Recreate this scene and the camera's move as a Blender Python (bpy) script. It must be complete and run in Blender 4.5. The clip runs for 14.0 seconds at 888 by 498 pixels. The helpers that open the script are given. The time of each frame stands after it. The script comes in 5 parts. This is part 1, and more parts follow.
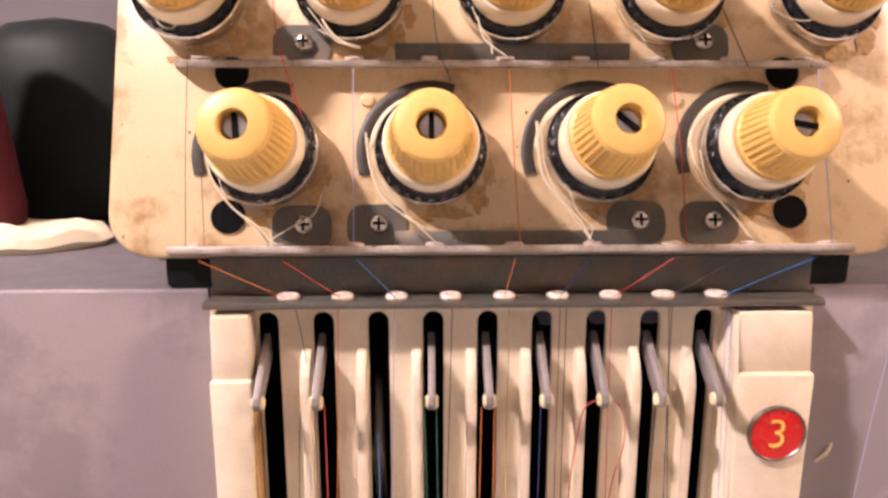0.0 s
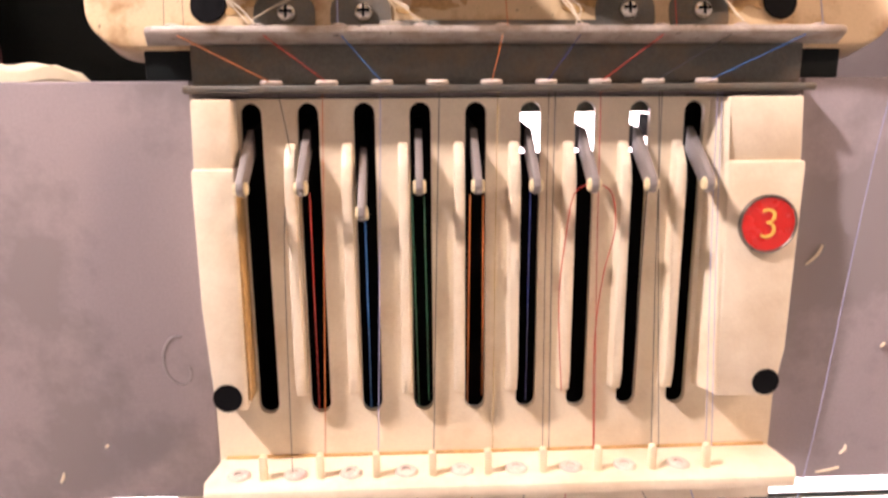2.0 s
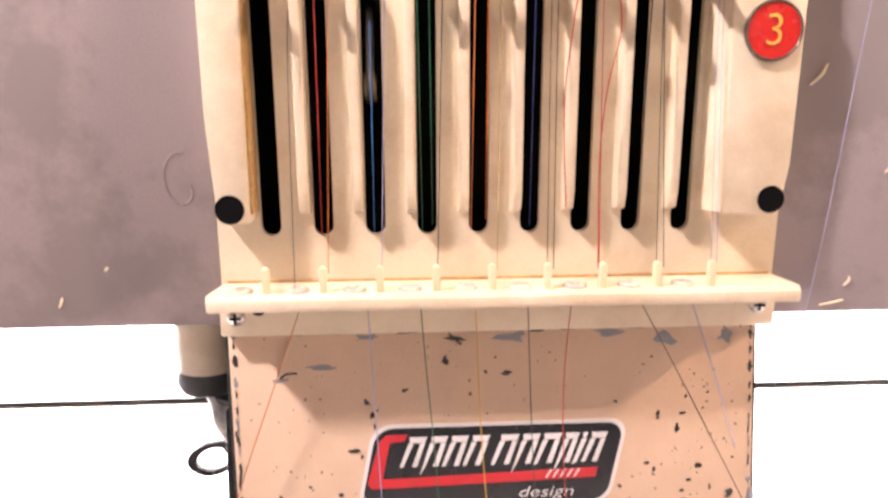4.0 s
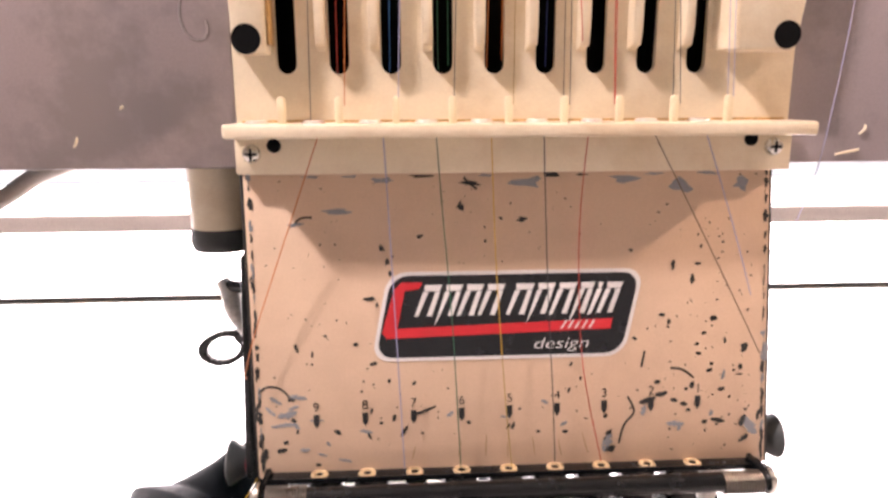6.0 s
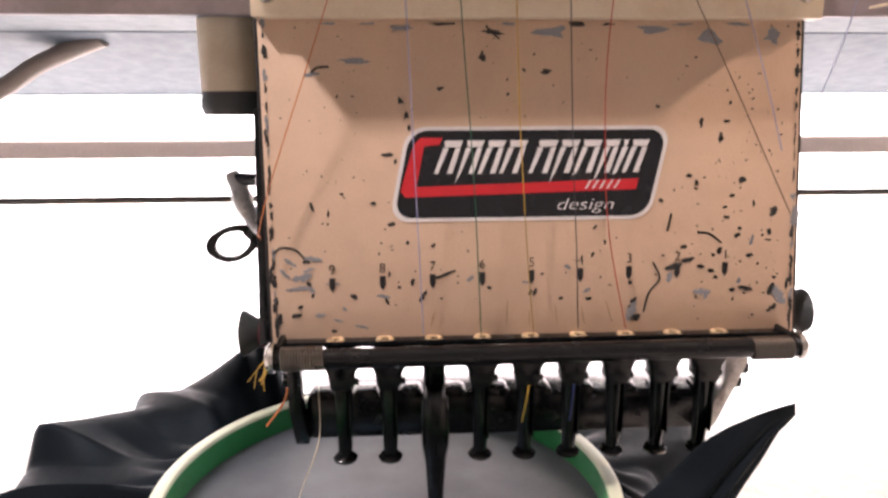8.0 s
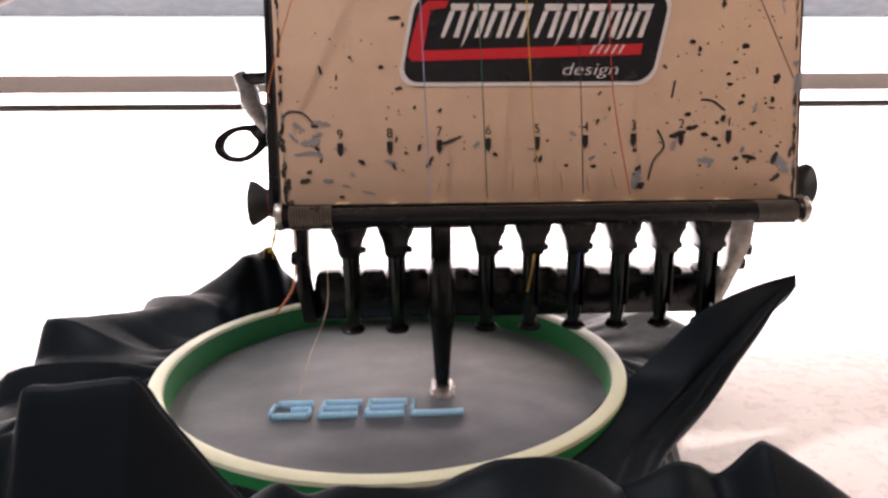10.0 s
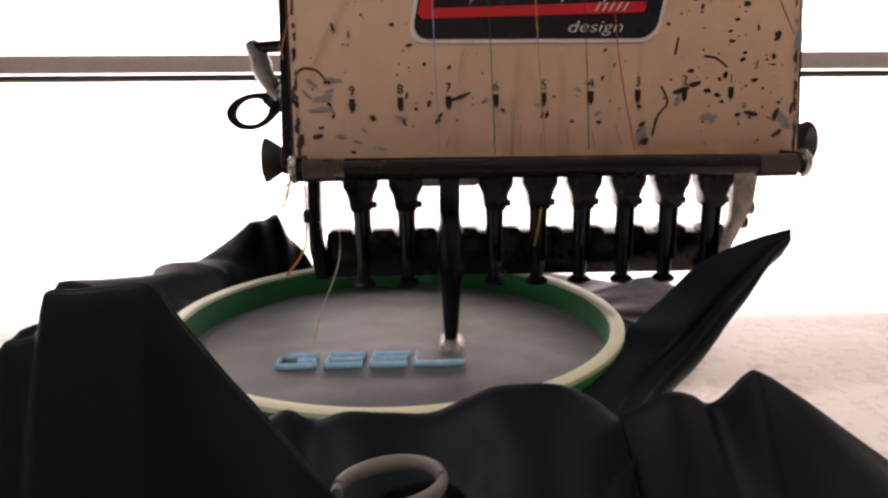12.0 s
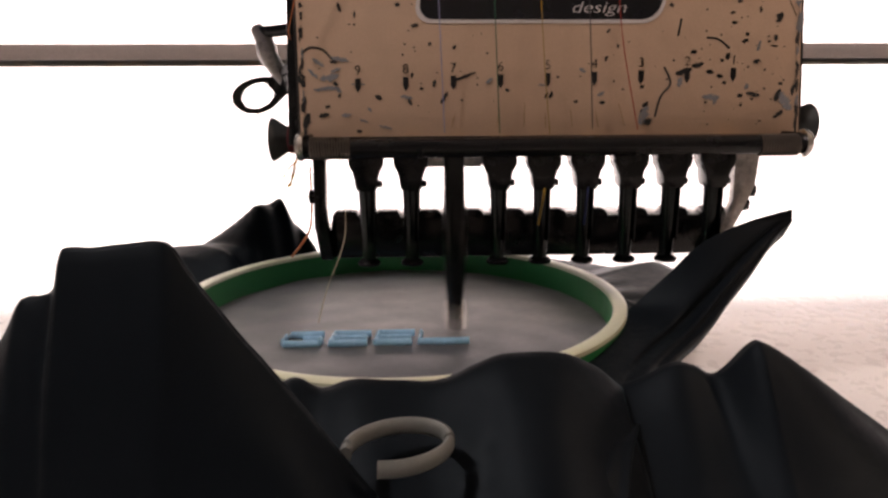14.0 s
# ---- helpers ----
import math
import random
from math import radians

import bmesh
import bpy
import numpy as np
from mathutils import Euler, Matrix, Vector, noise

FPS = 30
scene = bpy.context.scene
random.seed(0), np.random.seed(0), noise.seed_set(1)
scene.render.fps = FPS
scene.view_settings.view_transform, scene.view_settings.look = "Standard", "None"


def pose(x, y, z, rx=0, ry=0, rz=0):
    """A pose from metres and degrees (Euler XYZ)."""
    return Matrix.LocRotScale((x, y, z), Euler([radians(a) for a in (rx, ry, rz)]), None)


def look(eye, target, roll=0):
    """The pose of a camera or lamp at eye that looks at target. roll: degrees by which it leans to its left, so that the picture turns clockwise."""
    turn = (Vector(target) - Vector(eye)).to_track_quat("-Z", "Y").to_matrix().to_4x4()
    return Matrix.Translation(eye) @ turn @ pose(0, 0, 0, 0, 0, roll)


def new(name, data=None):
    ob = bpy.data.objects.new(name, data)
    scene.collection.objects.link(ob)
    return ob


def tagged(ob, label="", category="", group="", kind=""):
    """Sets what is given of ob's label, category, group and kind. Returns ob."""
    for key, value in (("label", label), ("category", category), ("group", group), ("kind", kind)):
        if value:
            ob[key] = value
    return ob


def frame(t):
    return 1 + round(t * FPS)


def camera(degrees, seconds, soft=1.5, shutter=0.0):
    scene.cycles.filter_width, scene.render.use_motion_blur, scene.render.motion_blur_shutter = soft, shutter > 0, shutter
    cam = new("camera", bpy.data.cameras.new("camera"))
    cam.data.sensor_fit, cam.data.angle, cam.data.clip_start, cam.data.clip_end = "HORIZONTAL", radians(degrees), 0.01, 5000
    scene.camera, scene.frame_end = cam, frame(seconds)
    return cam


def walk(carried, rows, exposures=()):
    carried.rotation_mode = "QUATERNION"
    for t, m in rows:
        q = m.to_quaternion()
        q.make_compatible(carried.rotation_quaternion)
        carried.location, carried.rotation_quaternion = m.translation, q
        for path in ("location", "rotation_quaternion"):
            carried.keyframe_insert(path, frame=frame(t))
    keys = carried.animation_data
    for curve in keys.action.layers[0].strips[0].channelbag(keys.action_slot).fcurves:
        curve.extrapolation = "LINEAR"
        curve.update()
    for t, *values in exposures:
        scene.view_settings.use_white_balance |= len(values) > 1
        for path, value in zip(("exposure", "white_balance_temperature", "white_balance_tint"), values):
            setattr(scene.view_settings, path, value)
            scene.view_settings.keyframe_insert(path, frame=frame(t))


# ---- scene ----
cam = camera(65.6, 14.0, soft=2.6, shutter=0.5)
METRES, EYE, TILT, LEAN, TURN = 0.36, 0.42, -12.0, 0.0, -1.4
ROWS = [
    (0.0, 0.0, 0.0, 0.0, -0.0, 0.0, -0.0),
    (0.5, 0.0034, 0.0002, -0.0461, -0.47, -0.07, 0.33),
    (1.0, 0.0031, 0.0052, -0.0994, -0.83, -0.18, 0.57),
    (1.5, -0.0002, 0.0091, -0.1476, -1.07, -0.46, 0.61),
    (2.0, -0.0011, 0.0128, -0.2069, -1.06, -0.53, 0.6),
    (2.5, 0.0007, 0.0157, -0.2596, -1.19, -0.52, 0.65),
    (3.0, -0.0014, 0.018, -0.3069, -1.46, -0.67, 0.67),
    (5.5, -0.0331, 0.016, -0.5403, -1.71, -0.56, 0.58),
    (6.0, -0.0336, 0.0188, -0.5812, -1.61, -0.54, 0.61),
    (6.5, -0.0429, 0.0256, -0.6231, -1.98, -0.52, 0.63),
    (7.0, -0.0522, 0.038, -0.6648, -2.02, -0.58, 0.57),
    (7.5, -0.0583, 0.0442, -0.7018, -1.89, -0.74, 0.55),
    (8.0, -0.0602, 0.0447, -0.7387, -1.79, -0.96, 0.54),
    (8.5, -0.0585, 0.0453, -0.7859, -1.59, -1.02, 0.56),
    (9.0, -0.0595, 0.0427, -0.8334, -1.56, -0.89, 0.55),
    (11.5, -0.072, 0.0154, -0.941, -1.22, -0.91, 0.68),
    (12.0, -0.073, 0.0111, -0.9527, -1.17, -0.83, 0.69),
    (12.5, -0.0774, 0.0085, -0.9602, -1.35, -0.78, 0.65),
    (13.0, -0.0759, 0.0047, -0.9683, -1.14, -0.81, 0.61),
    (13.5, -0.0764, 0.0037, -0.9714, -1.1, -0.81, 0.57),
    (14.0, -0.0795, 0.003, -0.9781, -1.2, -0.87, 0.51),
]
walk(cam, [(t, pose(-0.033, -0.238, EYE, TILT, LEAN, TURN) @ pose(METRES * x, METRES * y, METRES * z, 90 + pitch, roll, yaw)) for t, x, y, z, yaw, pitch, roll in ROWS],
     exposures=[(0.0, -0.60, 6500, 21), (1.0, -0.56, 6500, 18), (2.0, -0.48, 6500, 17), (3.0, -0.34, 6500, 16), (5.5, -0.48, 6500, 13), (6.5, -0.74, 6450, 12), (7.5, -0.90, 6400, 11), (9.0, -1.24, 6400, 11), (11.5, -2.0, 6700, 11), (14.0, -2.3, 6850, 12)])

# ---- light and exposure are set in walk() above, here the world and the lamps ----
world = bpy.data.worlds.new("room_air")
world.use_nodes = True
world.node_tree.nodes["Background"].inputs[0].default_value = (1.0, 0.86, 0.74, 1)
world.node_tree.nodes["Background"].inputs[1].default_value = 0.28
scene.world = world


def area_lamp(name, eye, target, size, size_y, watts, colour):
    data = bpy.data.lights.new(name, "AREA")
    data.shape, data.size, data.size_y, data.energy, data.color = "RECTANGLE", size, size_y, watts, colour
    ob = new(name, data)
    ob.matrix_world = look(eye, target)
    return ob


area_lamp("ceiling_lamp_light", (-0.85, -0.43, 1.37), (0, 0, 0.25), 0.10, 0.10, 74, (1.0, 0.87, 0.84))
area_lamp("ceiling_lamp_light", (1.28, -0.37, 1.20), (0, 0, 0.25), 0.10, 0.10, 46, (1.0, 0.71, 0.53))
# Added fill, hidden by the beam, that keeps the table behind the head white.
area_lamp("table_fill_light", (-0.05, 0.60, 0.95), (-0.05, 0.60, -0.1), 1.8, 0.25, 190, (1.0, 0.95, 0.95))
area_lamp("work_light_glow", (-0.10, 0.236, 0.138), (-0.10, 0.236, -0.3), 1.8, 0.02, 1.5, (1.0, 0.95, 0.95))


# ---- materials ----
def mat(name, base, rough=0.5, metal=0.0, vary=0.12, grain=900.0, bump=0.05, stain=None, stain_amount=0.35, stain_size=25.0,
        chip=None, chip_level=0.70, chip_size=130.0, stain_lo=0.46, stain_hi=0.68, coat=0.0, emit=0.0):
    """Base colour with grain and blotches, optional stains and paint chips. Sizes are in features a metre."""
    m = bpy.data.materials.new(name)
    m.use_nodes = True
    nt = m.node_tree
    bs = nt.nodes["Principled BSDF"]
    bs.inputs["Roughness"].default_value = rough
    bs.inputs["Metallic"].default_value = metal
    bs.inputs["Coat Weight"].default_value = coat
    tc = nt.nodes.new("ShaderNodeTexCoord")

    def tex(scale, detail, rough_in=0.6):
        n = nt.nodes.new("ShaderNodeTexNoise")
        n.inputs["Scale"].default_value, n.inputs["Detail"].default_value, n.inputs["Roughness"].default_value = scale, detail, rough_in
        nt.links.new(tc.outputs["Object"], n.inputs["Vector"])
        return n.outputs["Fac"]

    def ramp(src, lo, hi):
        r = nt.nodes.new("ShaderNodeMapRange")
        r.inputs["From Min"].default_value, r.inputs["From Max"].default_value = lo, hi
        nt.links.new(src, r.inputs["Value"])
        return r.outputs["Result"]

    def mix(fac, a, b, mode="MIX"):
        n = nt.nodes.new("ShaderNodeMix")
        n.data_type, n.blend_type = "RGBA", mode
        for sock, v in ((n.inputs["Factor"], fac), (n.inputs[6], a), (n.inputs[7], b)):
            if isinstance(v, (tuple, list)):
                sock.default_value = (*v[:3], 1)
            elif isinstance(v, float):
                sock.default_value = v
            else:
                nt.links.new(v, sock)
        return n.outputs[2]

    def scaled(src, k):
        n = nt.nodes.new("ShaderNodeMath")
        n.operation = "MULTIPLY"
        nt.links.new(src, n.inputs[0])
        n.inputs[1].default_value = k
        return n.outputs[0]

    dark = tuple(c * (1 - vary) for c in base)
    light = tuple(min(1.0, c * (1 + vary * 0.6)) for c in base)
    col = mix(ramp(tex(grain, 3.0), 0.3, 0.7), dark, light)
    col = mix(scaled(ramp(tex(grain / 25, 4.0), 0.4, 0.75), vary * 2.2), col, tuple(c * 0.75 for c in base))
    if stain:
        col = mix(scaled(ramp(tex(stain_size, 6.0, 0.65), stain_lo, stain_hi), stain_amount), col, stain)
    if chip:
        fac = ramp(tex(chip_size, 5.0, 0.6), chip_level, chip_level + 0.02)
        col = mix(fac, col, chip)
    nt.links.new(col, bs.inputs["Base Color"])
    r2 = ramp(tex(grain / 8, 4.0), 0.2, 0.8)
    rr = nt.nodes.new("ShaderNodeMapRange")
    rr.inputs["To Min"].default_value, rr.inputs["To Max"].default_value = max(0.03, rough - 0.1), min(1.0, rough + 0.12)
    nt.links.new(r2, rr.inputs["Value"])
    nt.links.new(rr.outputs["Result"], bs.inputs["Roughness"])
    if bump:
        b = nt.nodes.new("ShaderNodeBump")
        b.inputs["Strength"].default_value, b.inputs["Distance"].default_value = bump, 0.0006
        nt.links.new(tex(grain * 0.7, 4.0), b.inputs["Height"])
        nt.links.new(b.outputs["Normal"], bs.inputs["Normal"])
    if emit:
        bs.inputs["Emission Color"].default_value = (*base, 1)
        bs.inputs["Emission Strength"].default_value = emit
    return m


CREAM = mat("cream_enamel", (0.78, 0.68, 0.515), 0.38, vary=0.05, bump=0.03, stain=(0.42, 0.24, 0.08), stain_amount=0.30, stain_size=28, coat=0.15)
CREAM_DIRTY = mat("cream_enamel_oily", (0.66, 0.50, 0.295), 0.36, vary=0.07, bump=0.04, stain=(0.30, 0.15, 0.04), stain_amount=0.75, stain_size=34, stain_lo=0.50, stain_hi=0.64,
                  chip=(0.08, 0.05, 0.03), chip_level=0.68, chip_size=300, coat=0.2)
OIL = mat("dried_oil_streak", (0.50, 0.335, 0.20), 0.4, vary=0.2, grain=600, bump=0.0)
# Dark brown for the shaded depth of the curved slots, which are not cut.
GROOVE = mat("dark_slot_shade", (0.040, 0.032, 0.022), 0.5, vary=0.4, grain=400, bump=0.1)
GREASE = mat("brown_grease", (0.50, 0.31, 0.12), 0.35, vary=0.3, grain=500, bump=0.3)
PALE_STEEL = mat("pale_cast_steel", (0.72, 0.70, 0.67), 0.35, 0.3, vary=0.15, bump=0.1, stain=(0.10, 0.10, 0.10), stain_amount=0.7, stain_size=120)
IVORY = mat("ivory_plastic", (0.80, 0.70, 0.50), 0.45, vary=0.04, bump=0.02, stain=(0.5, 0.33, 0.14), stain_amount=0.2, stain_size=60)
KNOB_YELLOW = mat("yellowed_plastic", (0.70, 0.455, 0.13), 0.42, vary=0.06, bump=0.03, stain=(0.45, 0.24, 0.05), stain_amount=0.35, stain_size=70)
PANEL = mat("pinkish_cream_paint", (0.66, 0.485, 0.35), 0.50, vary=0.05, bump=0.04, stain=(0.50, 0.35, 0.25), stain_amount=0.3, stain_size=35,
            chip=(0.06, 0.05, 0.045), chip_level=0.70, chip_size=330)
# The strong hard-edged blotches are stains that also imitate shadows cast on the beam.
LILAC = mat("grey_lilac_paint", (0.325, 0.275, 0.285), 0.5, vary=0.07, bump=0.05, stain=(0.23, 0.20, 0.205), stain_amount=0.8, stain_size=9, stain_lo=0.47, stain_hi=0.53)
GUNMETAL = mat("worn_grey_steel", (0.145, 0.143, 0.125), 0.45, 0.65, vary=0.2, bump=0.08, stain=(0.28, 0.17, 0.08), stain_amount=0.4, stain_size=60)
WORN = mat("chipped_cream_steel", (0.40, 0.35, 0.30), 0.5, 0.2, vary=0.15, bump=0.1, stain=(0.20, 0.14, 0.09), stain_amount=0.8, stain_size=110,
           chip=(0.08, 0.06, 0.05), chip_level=0.66, chip_size=260)
LEVER = mat("bead_blasted_steel", (0.25, 0.222, 0.214), 0.5, 0.35, vary=0.1, bump=0.05)
OILED = mat("oiled_dark_steel", (0.035, 0.040, 0.042), 0.16, 0.85, vary=0.25, bump=0.05)
INNER = mat("dull_inner_casting", (0.30, 0.32, 0.26), 0.6, 0.1, vary=0.3, grain=400, bump=0.1, stain=(0.07, 0.08, 0.06), stain_amount=0.8, stain_size=130)
CHROME = mat("bright_screw_steel", (0.70, 0.68, 0.64), 0.22, 1.0, vary=0.1, bump=0.03)
BLACK = mat("black_oxide_steel", (0.006, 0.007, 0.0085), 0.22, 0.0, vary=0.3, bump=0.06, stain=(0.020, 0.022, 0.022), stain_amount=0.3, stain_size=90)
BLACK.node_tree.nodes["Principled BSDF"].inputs["Specular IOR Level"].default_value = 0.35
RUBBER = mat("dark_rubber", (0.035, 0.04, 0.042), 0.55, vary=0.15, bump=0.05)
# Near-black with almost no gloss, standing in for shade in holes, slots and cavities.
VOID = mat("unlit_black", (0.006, 0.006, 0.007), 0.7, vary=0.2)
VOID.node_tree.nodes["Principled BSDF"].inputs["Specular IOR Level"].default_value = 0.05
BEAD = mat("ivory_ceramic", (0.70, 0.60, 0.36), 0.3, vary=0.05, bump=0.0)
CERAMIC = mat("white_ceramic", (0.60, 0.53, 0.45), 0.25, vary=0.05, bump=0.0, stain=(0.45, 0.2, 0.25), stain_amount=0.3, stain_size=160)
AGED = mat("aged_ceramic", (0.46, 0.34, 0.20), 0.35, vary=0.06, bump=0.0)
RED = mat("red_lacquer", (0.62, 0.015, 0.01), 0.25, vary=0.05, bump=0.0, coat=0.6)
GOLD = mat("yellow_print", (0.80, 0.50, 0.10), 0.4, vary=0.05, bump=0.0)
INK = mat("black_print", (0.012, 0.012, 0.014), 0.4, vary=0.1, bump=0.0)
STICKER = mat("glossy_black_vinyl", (0.010, 0.012, 0.016), 0.22, vary=0.1, bump=0.0)
WHITE_PRINT = mat("white_print", (0.74, 0.72, 0.72), 0.35, vary=0.04, bump=0.0)
RED_PRINT = mat("red_print", (0.55, 0.02, 0.03), 0.35, vary=0.05, bump=0.0)
BARE = mat("grey_primer", (0.26, 0.27, 0.29), 0.55, vary=0.12, bump=0.05)
CHIP = mat("dark_bare_metal", (0.035, 0.035, 0.035), 0.5, 0.3, vary=0.2, bump=0.08)
HOOP_GREEN = mat("green_plastic", (0.022, 0.235, 0.072), 0.35, vary=0.05, bump=0.02)
HOOP_PALE = mat("pale_plastic", (0.62, 0.66, 0.50), 0.4, vary=0.04, bump=0.02)
# Base pushed near black to paint in the shade on the front folds.
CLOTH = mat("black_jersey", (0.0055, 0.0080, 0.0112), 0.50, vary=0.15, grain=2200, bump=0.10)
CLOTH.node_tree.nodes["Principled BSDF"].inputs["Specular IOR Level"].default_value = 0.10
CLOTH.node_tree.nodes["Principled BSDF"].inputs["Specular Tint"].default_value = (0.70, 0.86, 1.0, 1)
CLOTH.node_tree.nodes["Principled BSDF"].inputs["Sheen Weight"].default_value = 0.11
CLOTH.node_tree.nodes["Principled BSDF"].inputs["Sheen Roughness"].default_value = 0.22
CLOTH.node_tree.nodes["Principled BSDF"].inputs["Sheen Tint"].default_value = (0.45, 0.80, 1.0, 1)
# The same jersey with a far lighter base, for the light inside the hoop.
HOOPED = mat("lit_black_jersey", (0.052, 0.060, 0.076), 0.45, vary=0.10, grain=2200, bump=0.05)
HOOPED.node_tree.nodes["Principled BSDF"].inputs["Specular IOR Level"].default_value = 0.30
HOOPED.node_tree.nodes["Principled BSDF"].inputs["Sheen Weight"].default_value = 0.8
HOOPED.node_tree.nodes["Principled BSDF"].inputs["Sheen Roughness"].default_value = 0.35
STITCH = mat("light_blue_rayon", (0.36, 0.66, 1.0), 0.25, vary=0.25, grain=2500, bump=0.5)
TABLE = mat("white_laminate", (0.84, 0.81, 0.80), 0.28, vary=0.03, bump=0.01)
TABLE.node_tree.nodes["Principled BSDF"].inputs["Specular IOR Level"].default_value = 0.8
# LILAC darkened: shade put into the colour of the top panel and back board.
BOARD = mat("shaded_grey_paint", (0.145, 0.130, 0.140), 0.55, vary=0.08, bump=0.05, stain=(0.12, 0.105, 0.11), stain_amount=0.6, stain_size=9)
WALLPAINT = mat("pale_wall_paint", (0.62, 0.57, 0.53), 0.8, vary=0.04, grain=300, bump=0.05)
FLOOR = mat("grey_floor_tile", (0.30, 0.28, 0.26), 0.5, vary=0.1, grain=100)
TUBE = mat("lit_diffuser", (1.0, 0.96, 0.96), 0.4, vary=0.0, bump=0.0, emit=4.0)
# Underside shade put into the colour, far darker than the beam's lilac.
COVE = mat("dark_underside_blue_grey", (0.042, 0.060, 0.086), 0.5, vary=0.06, bump=0.03)
DAYLIGHT = mat("frosted_daylit_glass", (1.0, 0.90, 0.905), 0.5, vary=0.0, bump=0.0, emit=5.2)
SMUDGE = mat("grey_smudge", (0.26, 0.225, 0.23), 0.6, vary=0.3, bump=0.0)
# RAIL's metal in a darker copy, offsetting the strong light on the rail's face.
RAIL_DARK = mat("darkened_rail", (0.20, 0.165, 0.145), 0.5, 0.2, vary=0.15, bump=0.05)
RAIL = mat("brushed_aluminium", (0.30, 0.25, 0.22), 0.5, 0.3, vary=0.1, bump=0.04)
RING_GREY = mat("pale_grey_rubber", (0.16, 0.175, 0.17), 0.45, vary=0.08, bump=0.04)
RING_RED = mat("dark_red_thread", (0.10, 0.006, 0.012), 0.6, vary=0.2, bump=0.2)
MACHINE_DARK = mat("dark_grey_casting", (0.010, 0.013, 0.013), 0.5, vary=0.2, bump=0.05)
MACHINE_DARK.node_tree.nodes["Principled BSDF"].inputs["Specular IOR Level"].default_value = 0.12
SPRING = mat("oiled_spring_steel", (0.22, 0.20, 0.175), 0.3, 0.9, vary=0.2, bump=0.0)
THREADS = {}


def thread_mat(key, colour):
    if key not in THREADS:
        THREADS[key] = mat("thread_" + key, colour, 0.45, vary=0.15, grain=3000, bump=0.0)
    return THREADS[key]


# ---- mesh helpers ----
def finish(bm, name, material, parent=None, label="", smooth=40):
    bmesh.ops.recalc_face_normals(bm, faces=bm.faces)
    me = bpy.data.meshes.new(name)
    bm.to_mesh(me)
    bm.free()
    me.materials.append(material)
    if smooth:
        me.shade_smooth()
        me.set_sharp_from_angle(angle=radians(smooth))
    ob = new(name, me)
    if parent:
        ob.parent = parent
    if label:
        tagged(ob, label)
    return ob


def part(name, bm, material, parent, label="", smooth=40):
    return finish(bm, name, material, parent, label, smooth)


def thing(name, label, category, place=None, group="", kind=""):
    ob = new(name)
    ob.empty_display_size = 0.01
    if place is not None:
        ob.matrix_world = place
    return tagged(ob, label, category, group, kind)


def box(x0, x1, y0, y1, z0, z1, bevel=0.0, seg=2):
    bm = bmesh.new()
    bmesh.ops.create_cube(bm, size=1.0, matrix=Matrix.LocRotScale(((x0 + x1) / 2, (y0 + y1) / 2, (z0 + z1) / 2), None, (x1 - x0, y1 - y0, z1 - z0)))
    if bevel:
        bmesh.ops.bevel(bm, geom=bm.edges[:] + bm.verts[:], offset=bevel, segments=seg, profile=0.5, affect="EDGES")
    return bm


def lathe(profile, n=32, m=None):
    """Revolve (radius, height) pairs about local z; m places the result."""
    bm = bmesh.new()
    rings = []
    for r, h in profile:
        if r < 1e-6:
            rings.append([bm.verts.new((0, 0, h))])
        else:
            rings.append([bm.verts.new((r * math.cos(2 * math.pi * k / n), r * math.sin(2 * math.pi * k / n), h)) for k in range(n)])
    for a, b in zip(rings, rings[1:]):
        for k in range(n):
            va, vb = [a[k % len(a)], a[(k + 1) % len(a)]], [b[(k + 1) % len(b)], b[k % len(b)]]
            vs = []
            for v in va + vb:
                if v not in vs:
                    vs.append(v)
            if len(vs) > 2:
                bm.faces.new(vs)
    if m is not None:
        bmesh.ops.transform(bm, matrix=m, verts=bm.verts)
    return bm


def prism(points, y0, y1, bevel=0.0, m=None):
    """A flat outline in x, z made solid from y0 to y1."""
    bm = bmesh.new()
    f = bm.faces.new([bm.verts.new((x, y0, z)) for x, z in points])
    ext = bmesh.ops.extrude_face_region(bm, geom=[f])
    bmesh.ops.translate(bm, vec=(0, y1 - y0, 0), verts=[v for v in ext["geom"] if isinstance(v, bmesh.types.BMVert)])
    if bevel:
        bmesh.ops.bevel(bm, geom=bm.edges[:], offset=bevel, segments=2, profile=0.5, affect="EDGES")
    if m is not None:
        bmesh.ops.transform(bm, matrix=m, verts=bm.verts)
    return bm


def rounded(x0, x1, z0, z1, r, n=6):
    pts = []
    for cx, cz, a in ((x1 - r, z1 - r, 0), (x0 + r, z1 - r, 90), (x0 + r, z0 + r, 180), (x1 - r, z0 + r, 270)):
        for k in range(n + 1):
            t = radians(a + 90 * k / n)
            pts.append((cx + r * math.cos(t), cz + r * math.sin(t)))
    return pts


def spline(points, steps=6):
    ps = [Vector(p) for p in points]
    if len(ps) < 3:
        return ps
    out = []
    for i in range(len(ps) - 1):
        p0, p1, p2, p3 = ps[max(i - 1, 0)], ps[i], ps[i + 1], ps[min(i + 2, len(ps) - 1)]
        for k in range(steps):
            t = k / steps
            out.append(0.5 * (2 * p1 + (p2 - p0) * t + (2 * p0 - 5 * p1 + 4 * p2 - p3) * t * t + (3 * p1 - p0 - 3 * p2 + p3) * t ** 3))
    out.append(ps[-1])
    return out


